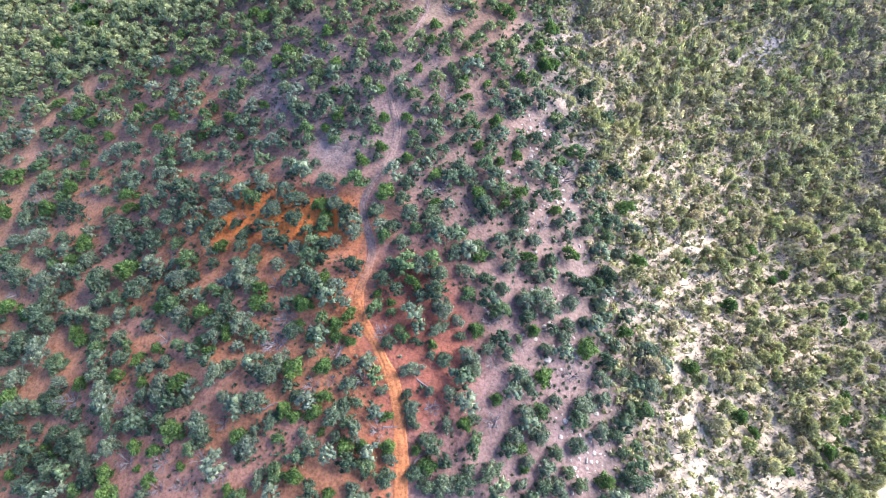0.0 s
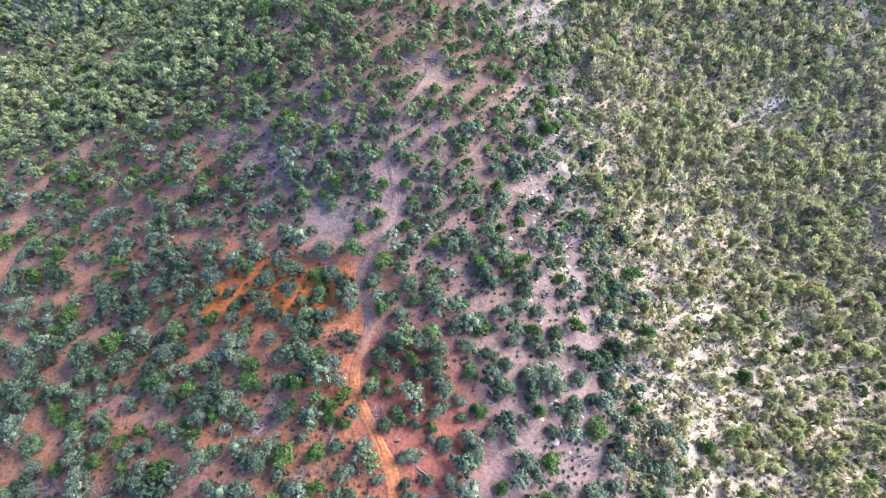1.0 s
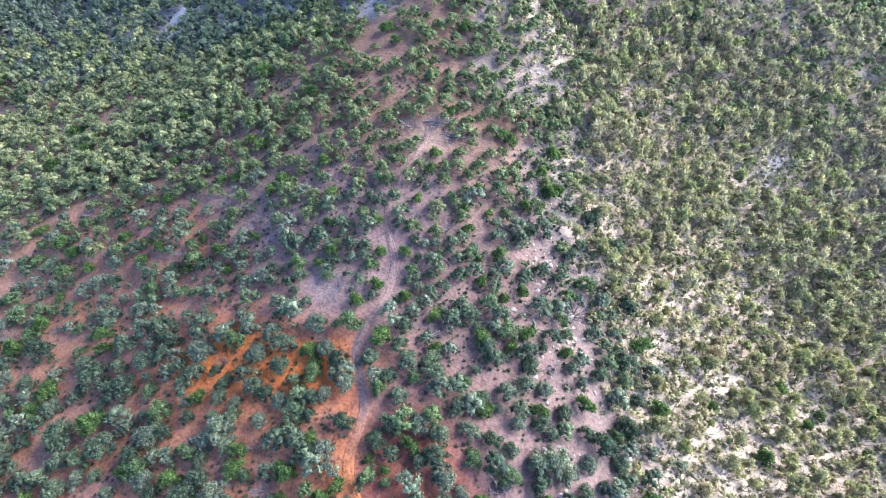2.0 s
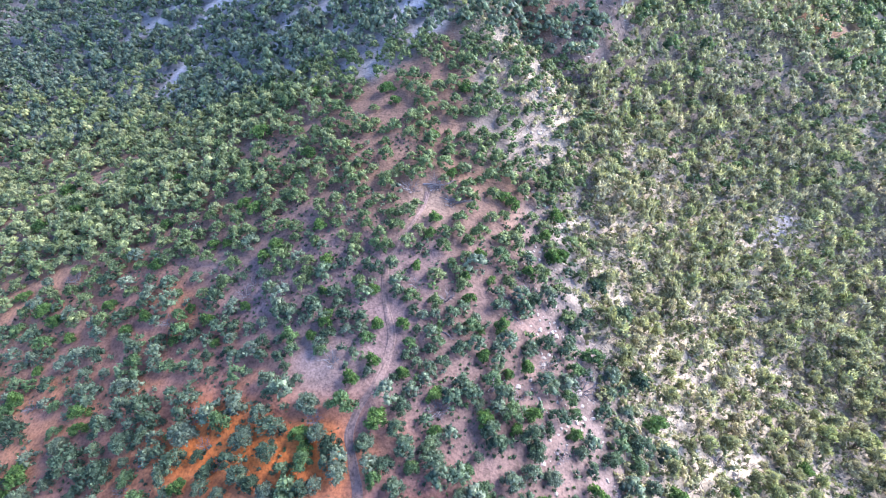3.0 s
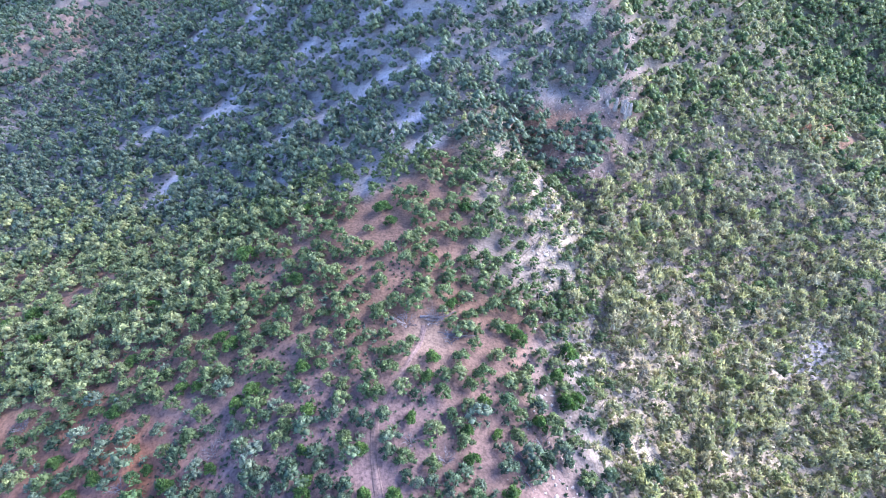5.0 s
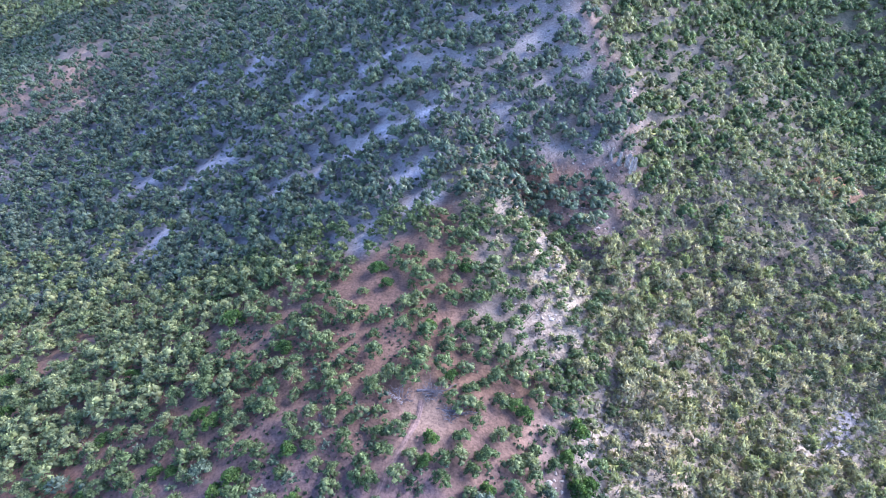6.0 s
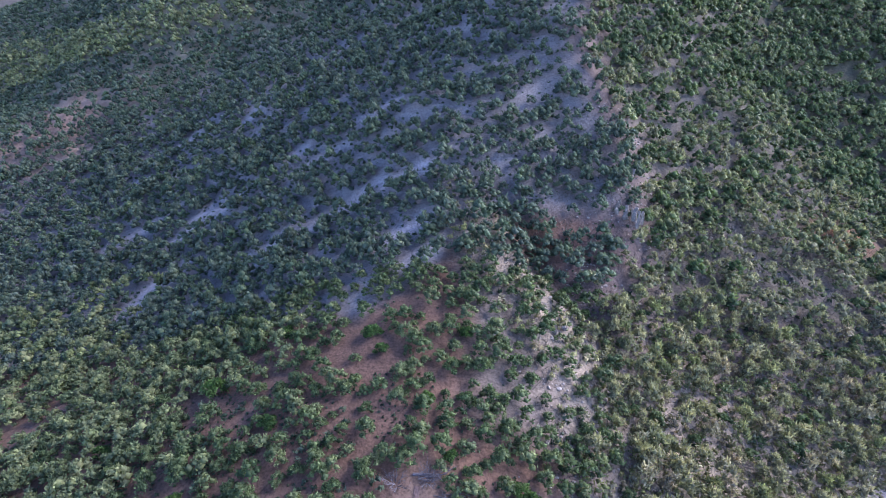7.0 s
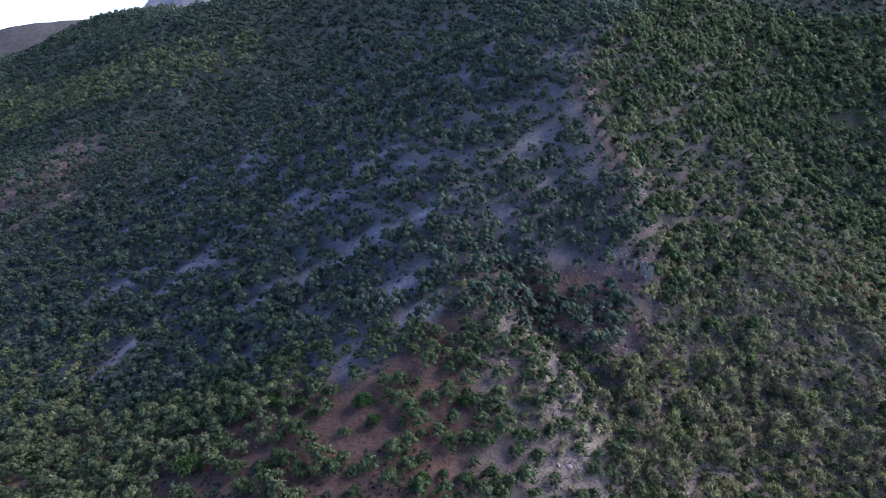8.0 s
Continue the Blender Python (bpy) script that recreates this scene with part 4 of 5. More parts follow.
NAMED = [(greys, 4.2, GREY_ROW_A), (greys, 4.2, GREY_ROW_B), (greys, 4.2, GREY_ROW_C), (greys, 4.2, GREY_ROW_D), (greys, 4.2, GREY_ROW_E), (greys, 4.2, GREY_ROW_F), (greys, 4.2, GREY_ROW_G), (greys, 4.2, GREY_ROW_H), (greys, 4.2, GREY_ROW_I), (greys, 4.2, GREY_ROW_J), (greys, 4.2, GREY_ROW_K), (greys, 4.2, GREY_ROW_L), (greys, 4.2, GREY_ROW_M), (greys, 4.2, GREY_ROW_N), (greys, 4.2, GREY_ROW_O), (greys, 4.2, GREY_ROW_P), (greys, 4.2, GREY_ROW_Q), (greys, 4.2, GREY_ROW_R), (greys, 4.2, GREY_ROW_S), (olives, 3.4, OLIVE_ROW_A), (brights, 3.3, BRIGHT_ROW_A), (brights, 3.3, BRIGHT_ROW_B), (brights, 3.3, BRIGHT_ROW_C), (brights, 3.3, BRIGHT_ROW_D), (brights, 3.3, BRIGHT_ROW_E), (deads, 2.8, DEAD_ROW_A), (deads, 2.8, DEAD_ROW_B)]

used = set()
taken, more_grey, greys_left = [], [], 300
for kinds, base, rows in NAMED:
    for k, (x, y, w) in enumerate(zip(rows[0::3], rows[1::3], rows[2::3])):
        lane = x - float(track_x(y))
        if abs(lane) < 1.1 + 0.4 * w and y < 84:
            x += math.copysign(1.1 + 0.4 * w, lane) - lane
        taken.append((x, y, w * 0.5))
        if kinds is greys and greys_left == 0:
            more_grey.append((x, y, w))
            continue
        greys_left -= kinds is greys
        placed(kinds, used, lot.randrange(30), x, y, 1.03 * w / base, lot.uniform(0, 360))


# ---- the scrub in between ----
def bare(x, y):
    """True where the land stays open: the track, washed clearings, ledges of the mountain slope."""
    b = (np.abs(x - track_x(y)) < np.where(y < 84, 1.7, 1.1)) & (y < 104)
    b |= ((x + 21) / 5) ** 2 + ((y - 68) / 6) ** 2 < 1
    b |= ((x + 3) / 2.4) ** 2 + ((y - 102) / 3) ** 2 < 1
    b |= ((x + 121) / 12) ** 2 + ((y - 159) / 2.2) ** 2 < 1
    b |= ledge_near(x, y) * (0.4 + 1.2 * rough(x, y, 7, 2, 31.0)) > 0.42
    return b


def density(x, y):
    """How much scrub grows there, 0 to 1."""
    c = x - crest_x(y)
    clump = rough(x, y, 13, 3, 6.0)
    d = smooth(clump, 0.30, 0.52)
    d = np.where(c > 8, np.maximum(d, 0.5) * (0.62 + 0.38 * smooth(c + 0.55 * y, 25, 58)) + 0.2 * smooth(c, 15, 60) + 0.25 * smooth(y, 45, 75), np.where(c > -4, 0.25 + 0.6 * d, d))
    d = np.where(np.abs(x - pale_x(y)) < 5, d * 0.55, d)
    strip = (np.abs(x - pale_x(y)) < pale_half(y)) & (y > 108) & (y < 183)
    d = np.where(strip, 0.88, d)
    d = np.where((x > pale_x(y) + pale_half(y)) & (x < pale_x(y) + pale_half(y) + 10) & (y > 105) & (y < 141), 0.8 * d, d)
    d = np.where((x > -5) & (x < pale_x(y) - pale_half(y)) & (y > 114) & (y < 150), np.maximum(d, 0.92), d)
    d = np.where((c < -2) & (y < 62), d * 0.75, d)
    ledge = rough((0.8 * x + 0.6 * y) / 6.0, 0.8 * y - 0.6 * x, 4.5, 2, 3.0)
    far = (y > spur_end(x)) & (c < 4)
    d = np.where(far, 0.56 + 0.4 * smooth(ledge, 0.38, 0.48), d)
    d = np.where(far & (x > pale_x(y)) & (y < 200), np.maximum(d, 0.8), d)
    d = np.where(far & (x < -45 + 0.4 * (y - 160)) & (y < 205), np.maximum(d, 0.9), d)
    d = np.where(far & (x < 3) & (y < spur_end(x) + 24), 1.0, d)
    d = np.where(strip & far, 0.85, d)
    d = np.where((np.abs(c + 3) < 6) & (y > 185) & (y < 265), np.minimum(d, 0.62), d)
    d = np.where((c > 6) & (y > 100), np.maximum(d, 0.72 + 0.25 * smooth(y, 100, 140)), d)
    d = np.where((x > 75) & (y > 60), np.maximum(d, 0.98), d)
    d = np.where((x < -115) & (y > 130), np.maximum(d, 0.85), d)
    tan = ((x + 190) / 36) ** 2 + ((y - 298) / 34) ** 2 < 1
    d = np.where(tan, 0.45, d)
    surveyed = (x < crest_x(y) + 8) & (x > -66 - 0.45 * (y - 11)) & (y > 9) & (y < 116) & (y < 112 + 0.1 * np.abs(x))
    d = np.where((c < -30) & (x < -45) & (y < 150), np.maximum(d, 0.8), d)
    d = np.where(surveyed, 0.68 + 0.27 * smooth(y, 70, 100), d)
    d = np.where((x > pale_x(y) - 2.5) & (x < pale_x(y) + 6.5) & (y > 64) & (y < 112), 0.45, d)
    return np.where(bare(x, y), 0, np.clip(d, 0, 1))


def scatter(seed, x0, x1, y0, y1, gap, tries, keep):
    """Random places no nearer to one another than gap."""
    gen = np.random.default_rng(seed)
    cells, out = {}, []
    xs, ys, ps = gen.uniform(x0, x1, tries), gen.uniform(y0, y1, tries), gen.random(tries)
    share = np.clip(keep(xs, ys), 0, 1) * 0.97
    ok = -np.log(1 - share) * (x1 - x0) * (y1 - y0) / (tries * 1.57 * gap * gap) > ps
    for x, y in zip(xs[ok], ys[ok]):
        i, j = int(x // gap), int(y // gap)
        if any((x - a) ** 2 + (y - b) ** 2 < gap * gap for p in (-1, 0, 1) for q in (-1, 0, 1) for a, b in cells.get((i + p, j + q), ())):
            continue
        cells.setdefault((i, j), []).append((x, y))
        out.append((x, y))
    return np.array(out)


def clear_of(pts, things, extra):
    keep = np.ones(len(pts), bool)
    for x, y, r in things:
        keep &= (pts[:, 0] - x) ** 2 + (pts[:, 1] - y) ** 2 > (r + extra) ** 2
    return pts[keep]


def seen(x, y):
    """The wedge of land on both sides of the way that lies open to view."""
    return (np.abs(x) < 0.95 * (y + 22) + 40)


def close_view(x, y):
    """The part of the mountain in which single plants can be made out."""
    far_end = np.interp(x, [-370, -250, -100, -47, -5, 30, 56, 86, 122, 200], [610, 570, 440, 396, 360, 335, 303, 303, 315, 324])
    return (x > -0.72 * y - 16) & (x < 0.69 * y + 16) & (y < far_end)


near = np.concatenate([scatter(21, -130, 130, 4, 152, 2.2, 90000, lambda x, y: density(x, y) * seen(x, y) * (x < crest_x(y) + 9)),
                       scatter(20, 20, 130, 4, 152, 2.4, 60000, lambda x, y: density(x, y) * seen(x, y) * (x > crest_x(y) + 9))])
near = clear_of(near, taken, 0.45)
flank = near[:, 0] > crest_x(near[:, 1]) - 1
single, crowd = [], []
quota = {"grey": 0, "olive": 280, "bright": 50, "dead": 30}
for x, y in near[np.argsort(near[:, 1] + 0.25 * np.abs(near[:, 0]))]:
    on_flank = x > crest_x(y) + (9 if y < 68 else 3) + lot.gauss(0, 4) and lot.random() > (y - 115) / 90
    pick = lot.random()
    kind = ("olive" if on_flank else "grey") if pick < 0.83 else "bright" if pick < 0.94 else "dead"
    if quota[kind] > 0:
        quota[kind] -= 1
        single.append((kind, x, y))
    else:
        crowd.append((x, y, on_flank))
KINDS = {"grey": (greys, 4.2), "olive": (olives, 3.4), "bright": (brights, 3.3), "dead": (deads, 2.8)}
for k, (kind, x, y) in enumerate(single):
    kinds, base = KINDS[kind]
    w = {"grey": lot.uniform(2.6, 4.4), "olive": lot.choice((1.7, 2.2, 2.6, 3.0, 3.4, 3.8)), "bright": lot.uniform(2.0, 3.2), "dead": lot.uniform(1.8, 3.0)}[kind]
    placed(kinds, used, lot.randrange(30), x, y, w / base, lot.uniform(0, 360))


def mass(name, pts, templates, material, label, category, seed, sizes, tint=(0, 1), widths=None):
    """One joined sheet of many plants, copied as arrays from a few patterns."""
    gen = np.random.default_rng(seed)
    verts, faces, plant, tones, n = [], [], [], [], 0
    zs = ground_height(pts[:, 0], pts[:, 1])
    for i, ((x, y), z) in enumerate(zip(pts, zs)):
        v, f, tone = templates[gen.integers(len(templates))]
        a, s = gen.uniform(0, 6.283), gen.uniform(*sizes) if widths is None else widths[i] / 4.2
        ca, sa = math.cos(a) * s, math.sin(a) * s
        w = np.stack([v[:, 0] * ca - v[:, 1] * sa + x, v[:, 0] * sa + v[:, 1] * ca + y, v[:, 2] * s * gen.uniform(0.85, 1.2) + z - 0.1], 1)
        verts.append(w)
        faces.append(f + n)
        plant.append(np.full(len(v), gen.uniform(*tint)))
        tones.append(tone)
        n += len(v)
    me = mesh_from(name, np.concatenate(verts), np.concatenate(faces), material, True)
    set_value(me, "plant", np.concatenate(plant))
    set_value(me, "tone", np.concatenate(tones))
    return tagged(new(name, me), label, category, kind="stuff")


mid_grey = [crown(500 + k, 3.9, 4.0, 11, 9, 0.36, 0.92, 0.25) for k in range(6)]
mid_olive = [crown(520 + k, 3.7, 4.8, 11, 9, 0.38, 0.85, 0.5) for k in range(6)]
far_any = [crown(540 + k, 4.0, 3.9, 5, 5, 0.55, 0.98, 0.2) for k in range(6)]
fine_grey = [crown(100 + k, 4.2, 3.1, 15 + k, 28, 0.28, 0.82) for k in range(4)]
more_grey = np.array(more_grey)
in_valley = (more_grey[:, 0] < -62 + 14 * np.sin(more_grey[:, 1] * 1.7)) & (more_grey[:, 1] > 96)
# Greener leaves on the head carry its warmer sunlight as colour.
on_top = ~in_valley & (more_grey[:, 1] > 88 + 8 * np.sin(more_grey[:, 0] * 1.3))
mass("shrubs_spur_head", more_grey[on_top, :2], fine_grey, M_GREEN_ALL, "rounded shrubs on the head of the spur, warm sunlight painted as green", "scrub", 57, (1, 1), (0.1, 0.75), 1.08 * more_grey[on_top, 2])
in_valley = in_valley | on_top
mass("shrubs_spur_top", more_grey[~in_valley, :2], fine_grey, M_GREY_ALL, "rounded grey-green shrubs on the rise of the spur", "scrub", 30, (1, 1), widths=1.08 * more_grey[~in_valley, 2])
in_valley = in_valley & ~on_top
# Upper tint range puts the valley's sunlight into the leaves.
mass("shrubs_valley", more_grey[in_valley, :2], fine_grey, M_GREEN_ALL, "shrubs at the head of the valley, sunlight put into their yellow-green", "scrub", 38, (1, 1), (0.5, 1.0), 1.08 * more_grey[in_valley, 2])
on_flank = np.array([c[2] for c in crowd], bool)
crowd = np.array([c[:2] for c in crowd])
near_grey = [crown(560 + k, 3.8, 3.2, 11, 16, 0.32, 0.85) for k in range(5)]
near_olive = [crown(580 + k, 3.4, 4.7, 11, 17, 0.38, 0.7, slim=0.65) for k in range(5)]
valley = ~on_flank & (crowd[:, 0] < -40 + 14 * np.sin(crowd[:, 1] * 2.3)) & (crowd[:, 1] > 100)
# The lip's scrub gets leaves with sunlight painted in.
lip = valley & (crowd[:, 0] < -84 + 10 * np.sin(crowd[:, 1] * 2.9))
valley = valley & ~lip
mass("scrub_lip", crowd[lip], near_grey, M_SUN_PAINTED_ALL, "scrub at the lip of the valley, sunlight painted as yellow-green", "scrub", 55, (0.75, 1.2))
# Tint kept bright in place of sunlight on the valley scrub.
mass("scrub_valley", crowd[valley], near_grey, M_GREEN_ALL, "scrub filling the valley, sunlight put into its yellow-green", "scrub", 39, (0.75, 1.25), (0.6, 1.0))
# Same for the crowd here: warm sunlight put into greener leaves.
head = ~on_flank & ~valley & ~lip & (crowd[:, 1] > 88 + 8 * np.sin(crowd[:, 0] * 1.3))
mass("scrub_spur_head", crowd[head], near_grey, M_GREEN_ALL, "scrub crowding the head of the spur, warm sunlight painted as green", "scrub", 58, (0.62, 1.12), (0.1, 0.75))
mass("scrub_spur", crowd[~on_flank & ~valley & ~lip & ~head], near_grey, M_GREY_ALL, "grey-green scrub crowding the spur", "scrub", 31, (0.62, 1.12))
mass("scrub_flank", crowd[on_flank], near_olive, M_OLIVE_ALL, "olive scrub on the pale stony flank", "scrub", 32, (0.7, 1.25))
bush = [crown(600 + k, 1.5, 1.1, 3, 9, 0.28, 0.75) for k in range(5)]
flank_bushes = scatter(51, 20, 100, 6, 150, 1.35, 60000, lambda x, y: (x > crest_x(y) + 3) * seen(x, y) * (0.5 + 0.4 * smooth(y, 40, 70)))
mass("flank_bushes", flank_bushes, bush, M_OLIVE_ALL, "small olive bushes crowding the stony flank", "bushes", 52, (0.7, 1.6))
strip_bushes = scatter(59, -4, 44, 100, 184, 1.7, 20000, lambda x, y: 0.62 * (np.abs(x - pale_x(y)) < pale_half(y) + 1))
mass("strip_bushes", strip_bushes, bush, M_OLIVE_ALL, "small olive bushes dotted over the pale rubble of the crest", "bushes", 60, (0.8, 1.8))
spur_bushes = scatter(53, -85, 26, 30, 122, 1.7, 40000, lambda x, y: (x < crest_x(y) + 3) * ~bare(x, y) * 0.55 * smooth(y, 45, 75) * smooth(rough(x, y, 11, 3, 5.5), 0.35, 0.55))
spur_bushes = clear_of(spur_bushes, taken, 0.3)
mass("spur_bushes", spur_bushes, bush, M_GREY_ALL, "small grey-green bushes between the shrubs of the spur", "bushes", 54, (0.6, 1.5))
slope = scatter(22, -330, 300, 152, 300, 2.3, 170000, lambda x, y: density(x, y) * seen(x, y))
outer = ~close_view(slope[:, 0], slope[:, 1])
mass("scrub_outer", slope[outer], far_any, M_GREEN_ALL, "scrub on the outer slopes of the mountain", "scrub", 40, (0.9, 1.4))
slope = slope[~outer]
sunny = np.random.default_rng(24)
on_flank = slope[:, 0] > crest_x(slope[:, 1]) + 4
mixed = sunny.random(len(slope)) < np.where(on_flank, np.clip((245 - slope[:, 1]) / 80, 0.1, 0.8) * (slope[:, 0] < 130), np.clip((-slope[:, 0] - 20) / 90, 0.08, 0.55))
# Tint held to lighter greys: the slope's skylight is put into the leaves.
mass("scrub_slope", slope[~mixed & ~on_flank], mid_grey, M_GREY_ALL, "grey-green scrub on the shaded mountain slope, lightened with painted skylight", "scrub", 33, (0.65, 1.34), (0.35, 0.85))
mass("scrub_flank_far", slope[~mixed & on_flank], mid_grey, M_GREEN_ALL, "dense green scrub on the mountain flank", "scrub", 34, (0.8, 1.5))
# Foot of the slope: sunlight painted by leaf colour.
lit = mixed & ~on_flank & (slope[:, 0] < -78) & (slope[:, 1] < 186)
mass("scrub_lit", slope[lit], mid_grey, M_SUN_PAINTED_ALL, "scrub at the foot of the mountain slope, sunlight painted as yellow-green", "scrub", 56, (0.7, 1.3))
mixed = mixed & ~lit
# Still paler greys, with blue skylight painted into the leaf colour.
mass("scrub_pale", slope[mixed & ~on_flank], mid_grey, M_GREY_ALL, "grey-green scrub on the mountain slope, paler with painted skylight", "scrub", 36, (0.65, 1.35), (0.45, 0.9))
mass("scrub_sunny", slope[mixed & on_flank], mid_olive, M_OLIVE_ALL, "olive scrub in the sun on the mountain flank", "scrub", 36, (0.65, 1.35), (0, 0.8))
wide = scatter(23, -410, 250, 300, 600, 2.9, 110000, lambda x, y: np.clip(density(x, y) + np.where(((x + 190) / 36) ** 2 + ((y - 298) / 34) ** 2 < 1, 0, 0.6), 0, 1) * close_view(x, y))
# Bounds of the shoulder's sunlit band, which is painted by leaf colour.
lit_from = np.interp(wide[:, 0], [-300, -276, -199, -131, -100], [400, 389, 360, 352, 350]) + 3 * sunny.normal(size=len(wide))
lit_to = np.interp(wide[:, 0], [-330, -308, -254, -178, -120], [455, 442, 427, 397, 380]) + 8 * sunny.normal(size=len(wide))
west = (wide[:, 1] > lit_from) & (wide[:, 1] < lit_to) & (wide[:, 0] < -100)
mass("scrub_mountain", wide[~west], far_any, M_GREY_ALL, "distant scrub covering the mountain", "scrub", 35, (0.75, 1.3), (0.1, 0.9))
mass("scrub_shoulder", wide[west], far_any, M_SUN_PAINTED_ALL, "distant scrub on the mountain's shoulder, sunlight painted as yellow-green", "scrub", 37, (0.9, 1.45))
beyond = scatter(25, -620, 520, 300, 600, 7.5, 20000, lambda x, y: 0.95 * (seen(x, y) & ~close_view(x, y)))
mass("scrub_beyond", beyond, far_any, M_GREEN_ALL, "scrub on the far side of the mountain", "scrub", 41, (1.2, 1.9))



# ---- ground litter ----
def stones(name, pts, seed, sizes, label):
    """Angular stones half sunk in the earth."""
    gen = np.random.default_rng(seed)
    z = ground_height(pts[:, 0], pts[:, 1])
    s = gen.uniform(*sizes, len(pts)) * gen.uniform(0.5, 1.0, len(pts)) ** 2
    shape = gen.uniform(0.65, 1.15, (len(pts), 12, 1)) * ICO[None] * np.stack([s * gen.uniform(0.7, 1.5, len(pts)), s * gen.uniform(0.7, 1.5, len(pts)), s * 0.6], 1)[:, None, :]
    v = (shape + np.stack([pts[:, 0], pts[:, 1], z], 1)[:, None, :]).reshape(-1, 3)
    f = (ICO_FACES[None] + 12 * np.arange(len(pts))[:, None, None]).reshape(-1, 3)
    return tagged(new(name, mesh_from(name, v, f, M_STONE)), label, "stones", kind="stuff")


def crest_share(x, y):
    c = x - crest_x(y)
    return 0.28 * (np.abs(x - pale_x(y)) < pale_half(y)) * (y > 100) * (y < 184) + np.exp(-((c - 1) / 7) ** 2) * smooth(rough(x, y, 12, 3, 1.5), 0.35, 0.6) + 0.3 * (c > 4) * (c < 60) * smooth(rough(x, y, 9, 3, 2.5), 0.45, 0.65)


stones("stones_crest", scatter(41, -10, 90, 5, 240, 0.62, 30000, crest_share), 42, (0.15, 0.65), "pale limestone rubble along the crest")

tuft_pattern = []
for k in range(4):
    v = leaf_cards(np.random.default_rng(700 + k), np.array((0, 0, 0.12)), np.array((0.2, 0.2, 0.2)), 0.26, 9)
    tuft_pattern.append((v, np.arange(len(v)).reshape(-1, 3), np.full(len(v), 0.3)))
tufts = scatter(43, -85, 26, 8, 125, 0.7, 14000, lambda x, y: (x < crest_x(y)) * (~bare(x, y)) * smooth(rough(x, y, 7, 3, 4.4), 0.42, 0.62))
mass("low_tufts", tufts, tuft_pattern, M_GREY_ALL, "small dark tufts dotted over bare red earth", "low plants", 44, (0.5, 1.5))
slope_tufts = scatter(49, -215, 120, 140, 300, 1.1, 40000, lambda x, y: 0.22 * seen(x, y))
mass("slope_tufts", slope_tufts, tuft_pattern, M_GREY_ALL, "low dark plants dotted over the mountain slope", "low plants", 50, (0.7, 2.4))
grass_tufts = scatter(45, 26, 130, 8, 150, 0.8, 16000, lambda x, y: (x > crest_x(y)) * 0.5 * seen(x, y))
mass("flank_tufts", grass_tufts, tuft_pattern, M_OLIVE_ALL, "low olive tufts between the stones of the flank", "low plants", 46, (0.7, 2.2))


brush_pattern = []
for k in range(5):
    gen = np.random.default_rng(750 + k)
    tips = gen.normal(size=(6, 3)) * np.array((0.45, 0.45, 0.3)) + np.array((0, 0, 0.5))
    flat = np.cross(tips, gen.normal(size=(6, 3)))
    flat *= 0.048 / np.linalg.norm(flat, axis=1)[:, None]
    root_at = gen.normal(scale=0.45, size=(6, 3)) * np.array((1, 1, 0.0))
    v = np.stack([root_at - flat, root_at + flat, root_at + tips], 1).reshape(-1, 3)
    brush_pattern.append((v, np.arange(18).reshape(6, 3), np.full(18, 0.5)))
brush = scatter(47, -20, 130, 6, 182, 0.65, 38000, lambda x, y: np.where(y < 105, 1, 0.5) * (x > np.where(y < 105, crest_x(y) + 3, pale_x(y) - pale_half(y) - 3)) * seen(x, y))
mass("dry_brush", brush, brush_pattern, M_BRUSH, "dry grey-brown brushwood on the stony flank", "brushwood", 48, (0.7, 1.9))


def make_log(seed, long):
    """A fallen weathered trunk with broken limbs, lying on the ground."""
    gen = np.random.default_rng(seed)
    root = new("fallen_log")
    r = 0.07 + 0.025 * long
    pts = np.array([(long * (s - 0.5), gen.normal(scale=0.08) * long * 0.4, r * (1 - 0.5 * s)) for s in (0, 0.25, 0.5, 0.75, 1.0)])
    v, q = tube(pts, [r, r * 0.9, r * 0.75, r * 0.5, r * 0.2], 7)
    new("log", mesh_from("log", v, q, M_DEAD, True)).parent = root
    for k in range(4):
        p = pts[1 + k % 4]
        a = gen.choice((-1, 1)) * gen.uniform(0.4, 1.1)
        end = p + np.array((math.cos(a), math.sin(a), gen.uniform(0.1, 0.5))) * long * gen.uniform(0.18, 0.35)
        v, q = tube([p, (p + end) / 2 + gen.normal(scale=0.05, size=3), end], [r * 0.45, r * 0.33, r * 0.1])
        new("branch", mesh_from("branch", v, q, M_DEAD, True)).parent = root
    return tagged(root, "bleached fallen log with broken branches on bare earth", "log", "fallen logs")


# x, y, length and turn of the logs
LOGS = [-27.5, 33.3, 4, 20, -46.6, 56.2, 3.2, 35, -26.3, 23.3, 3, 25, -24.3, 21.8, 1.8, 60, -7.8, 20.1, 2.4, 0, -1.6, 23.2, 2.6, 15, -3.9, 15.6, 3, 50, -2.3, 14.3, 3.2, -30, -2.9, 26.4, 3, -35, 8.1, 37.5, 3, -25, 8.4, 21.7, 2.6, 60, 17.3, 28.8, 3.6, -75, 17.8, 36.6, 2.6, 15, 9.6, 29.0, 2, -30, -64.3, 26.8, 2.4, -20, -34.0, 28.5, 3, 35, -21.1, 35.4, 2, 30, -16.2, 31.6, 3, 60, 9.4, 35.3, 1.4, 80, -1.5, 106.3, 5, 0, 1.8, 103.1, 4.5, -5, 12.8, 79.2, 2.6, -45, 0.5, 74.6, 3, -40, 4.7, 88.4, 3, -30]
logs = [make_log(800 + k, 2.6) for k in range(4)]
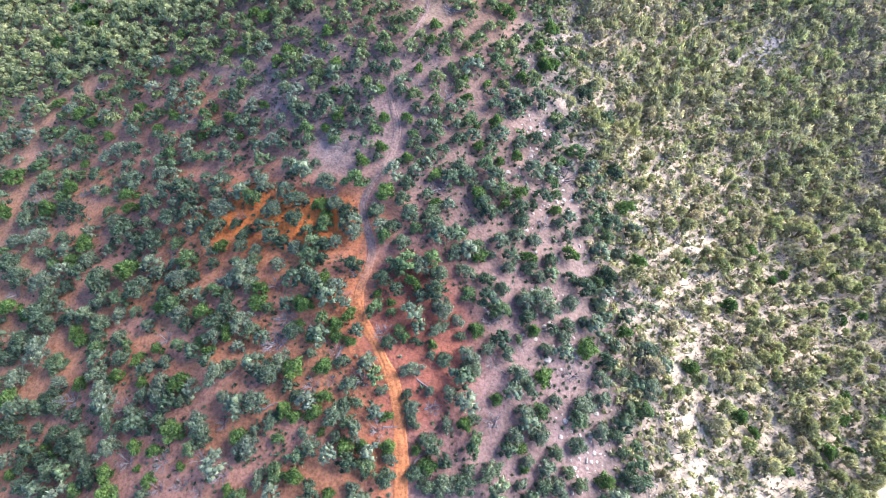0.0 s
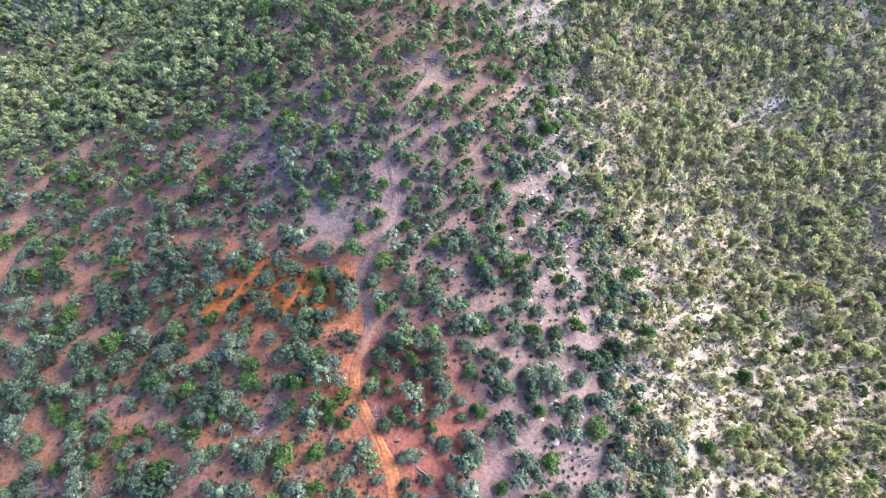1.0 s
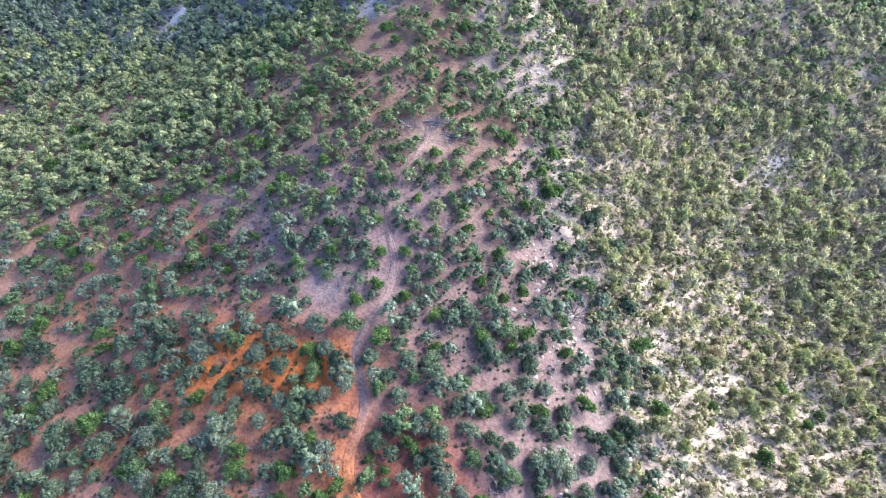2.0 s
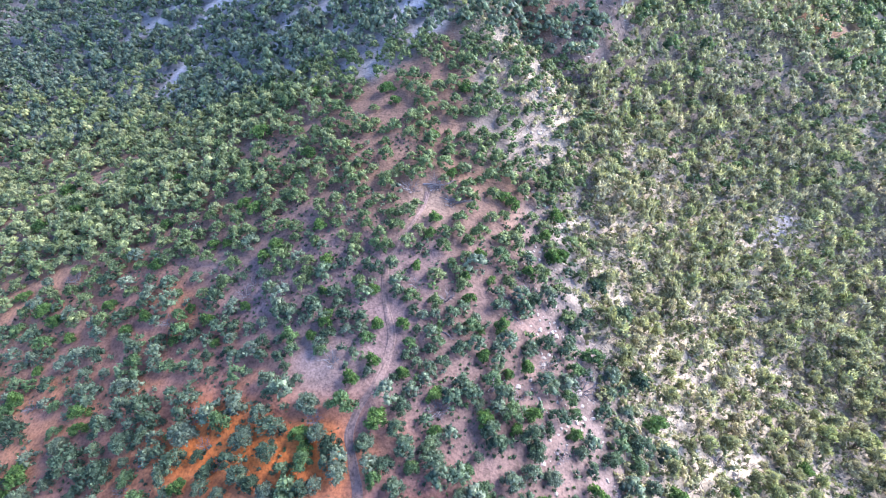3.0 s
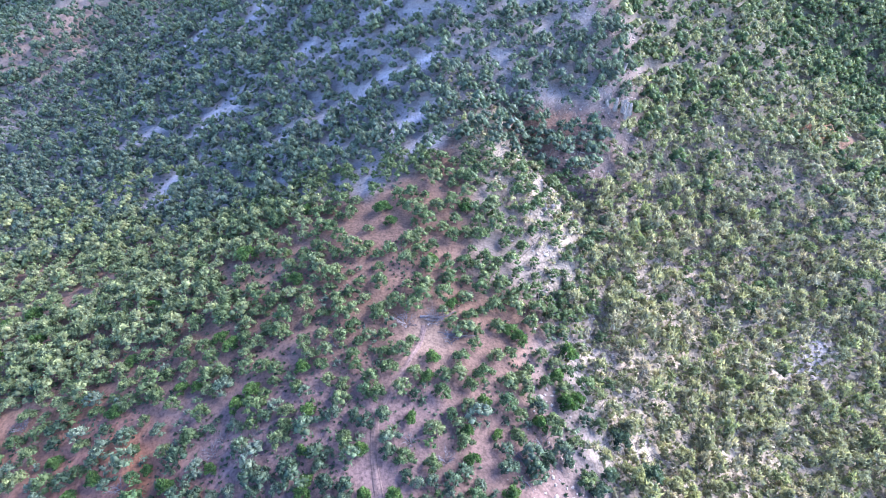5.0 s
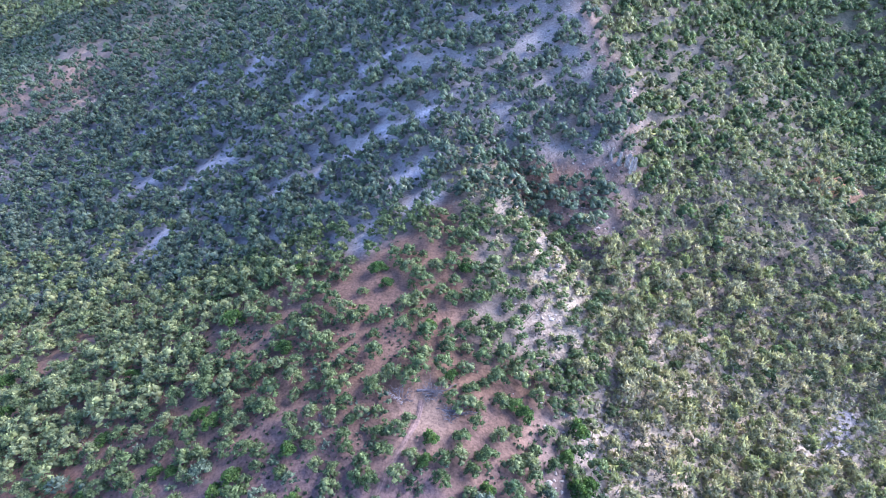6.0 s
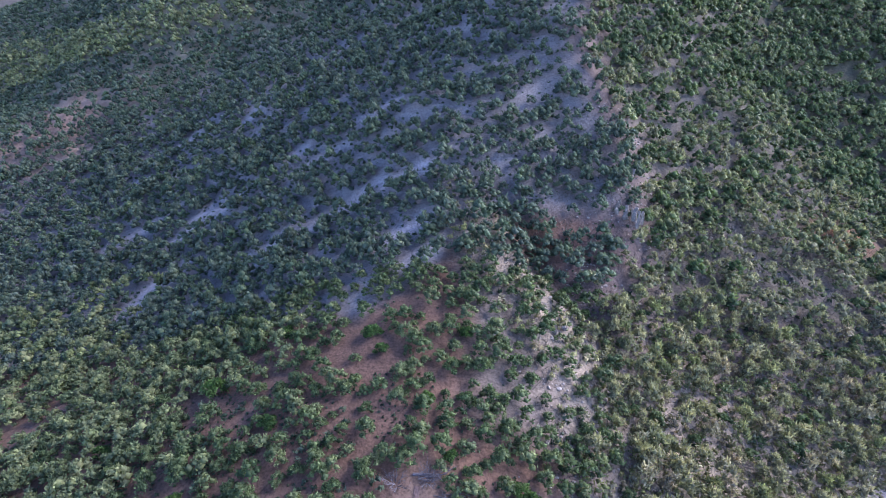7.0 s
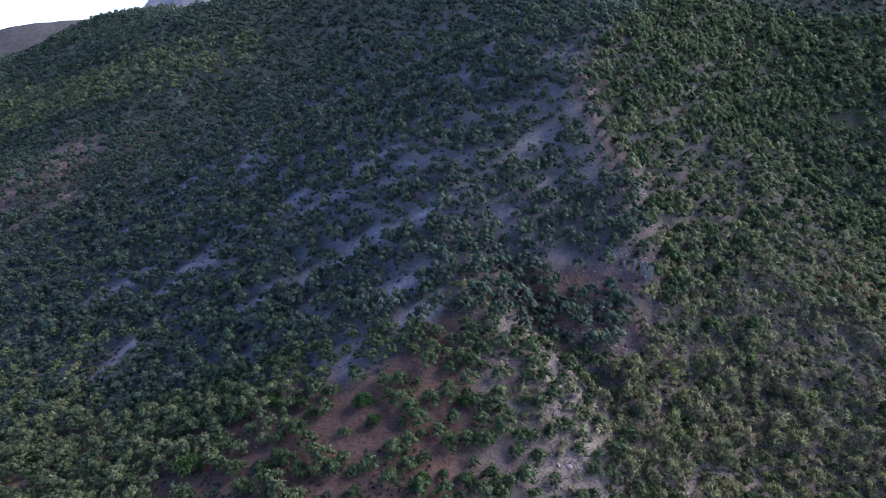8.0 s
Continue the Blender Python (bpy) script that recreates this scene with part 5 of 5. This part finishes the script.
for k, (x, y, long, turn) in enumerate(zip(LOGS[0::4], LOGS[1::4], LOGS[2::4], LOGS[3::4])):
    z = float(ground_height(np.array([x]), np.array([y]))[0])
    if k < len(logs):
        thing = logs[k]
        thing.matrix_basis = pose(x, y, z - 0.02, 0, 0, turn)
    else:
        thing = copy_thing(logs[k % 4], pose(x, y, z - 0.02, 0, 0, turn))
    thing.scale = (long / 2.6,) * 3


def make_brush_pile(seed, wide, count):
    """A tangle of bleached fallen branches."""
    gen = np.random.default_rng(seed)
    root = new("brush_pile")
    for k in range(count):
        a, long = gen.uniform(-0.7, 0.7) + math.pi * (k % 2), wide * gen.uniform(0.35, 0.8)
        mid = np.array((gen.normal(scale=0.22) * wide, gen.normal(scale=0.14) * wide, gen.uniform(0.08, 0.55)))
        along = np.array((math.cos(a), math.sin(a), gen.normal(scale=0.12))) * long / 2
        bend = gen.normal(scale=0.12, size=3)
        pieces = [tube([mid - along, mid + bend, mid + along], [0.075, 0.055, 0.02], 4)]
        for j in range(4):
            start = mid + along * gen.uniform(-0.2, 0.9)
            a2 = a + gen.choice((-1, 1)) * gen.uniform(0.4, 1.0)
            pieces.append(tube([start, start + np.array((math.cos(a2), math.sin(a2), gen.uniform(-0.1, 0.5))) * long * 0.3], [0.03, 0.01]))
        v, q = join(pieces)
        new("branch", mesh_from("branch", v, q, M_DEAD, True)).parent = root
    return tagged(root, "tangle of fallen grey branches beside the sandy clearing", "brush pile", "brush piles of the spur")


for k, (x, y, wide, turn) in enumerate([(-0.8, 106.2, 5.0, 5), (2.6, 103.4, 5.0, -12), (8.5, 66.0, 3.4, 60), (12.0, 83.0, 3.0, -35)]):
    pile = make_brush_pile(950 + k, wide, 14)
    pile.matrix_basis = pose(x, y, float(ground_height(np.array([x]), np.array([y]))[0]) - 0.05, 0, 0, turn)


def make_outcrop(seed, count, tall):
    """Upright weathered slabs standing out of the crest."""
    gen = np.random.default_rng(seed)
    root = new("rock_outcrop")
    for k in range(count):
        bm = bmesh.new()
        bmesh.ops.create_cube(bm, size=1.0)
        bmesh.ops.subdivide_edges(bm, edges=bm.edges[:], cuts=3, use_grid_fill=True)
        size = Vector((gen.uniform(0.35, 0.8), gen.uniform(0.6, 1.3), tall * gen.uniform(0.45, 1.2)))
        lean, shift = gen.normal(scale=0.25), Vector((gen.normal(scale=1.0), (k - count / 2) * 0.75 + gen.normal(scale=0.4), 0.2 * tall))
        for p in bm.verts:
            taper = 1.0 - 0.45 * (p.co.z + 0.5)
            jag = noise.noise_vector(p.co * 3.1 + Vector((k * 7.0, seed, 0))) * 0.4
            p.co = Vector((p.co.x * taper * size.x + lean * (p.co.z + 0.5), p.co.y * taper * size.y, p.co.z * size.z)) + jag + shift
        me = bpy.data.meshes.new("slab")
        bm.to_mesh(me)
        bm.free()
        me.materials.append(M_STONE)
        new("slab", me).parent = root
    return tagged(root, "pale weathered limestone slabs standing out of the crest", "rock", "rock outcrops of the crest")


for k, (x, y, count, tall, turn) in enumerate([(46.0, 171, 16, 3.8, 14), (49, 183, 10, 2.6, 5), (26, 119, 6, 1.2, 30), (28.5, 115, 5, 1.0, 20), (58, 248, 7, 2.6, -20), (24, 139, 5, 1.0, 45)]):
    rock = make_outcrop(900 + k, count, tall)
    rock.matrix_basis = pose(x, y, float(ground_height(np.array([x]), np.array([y]))[0]), 0, 0, turn)


# ---- the distance ----
def ridge_mesh(name, x0, y0, x1, y1, tall, depth, seed, material, rgb, jag=0.9):
    """A far rocky ridge along a line, with spurs and gullies."""
    u, v = np.meshgrid(np.linspace(0, 1, 120), np.linspace(-1, 1, 40), indexing="ij")
    u, v = u.ravel(), v.ravel()
    along = math.hypot(x1 - x0, y1 - y0)
    nx, ny = -(y1 - y0) / along, (x1 - x0) / along
    x, y = x0 + (x1 - x0) * u + nx * v * depth, y0 + (y1 - y0) * u + ny * v * depth
    rise = (np.sin(np.pi * u) ** 0.7) * (1 - np.abs(v)) ** 0.8
    z = -60 + rise * tall * (1 - 0.5 * jag + jag * rough(u * along, v * depth, along / 5, 5, seed))
    me = mesh_from(name, np.stack([x, y, z], 1), grid_faces(120, 40), material, True)
    set_colour(me, "soil", np.array(rgb)[None] * (0.6 + 0.8 * rough(u * along, v * depth * 3, along / 14, 4, seed + 1))[:, None])
    return new(name, me)


tagged(ridge_mesh("mountain", -1490, 2668, -560, 3120, 620, 500, 3.0, M_SOIL, (0.40, 0.36, 0.34)), "pale rocky mountain far beyond the scrub", "mountain", kind="structure")
tagged(ridge_mesh("far_hill", -1010, 960, -310, 1420, 190, 220, 5.0, M_SOIL, (0.115, 0.105, 0.095), 0.22), "low brown hill beyond the mountain's shoulder", "hill", kind="structure")
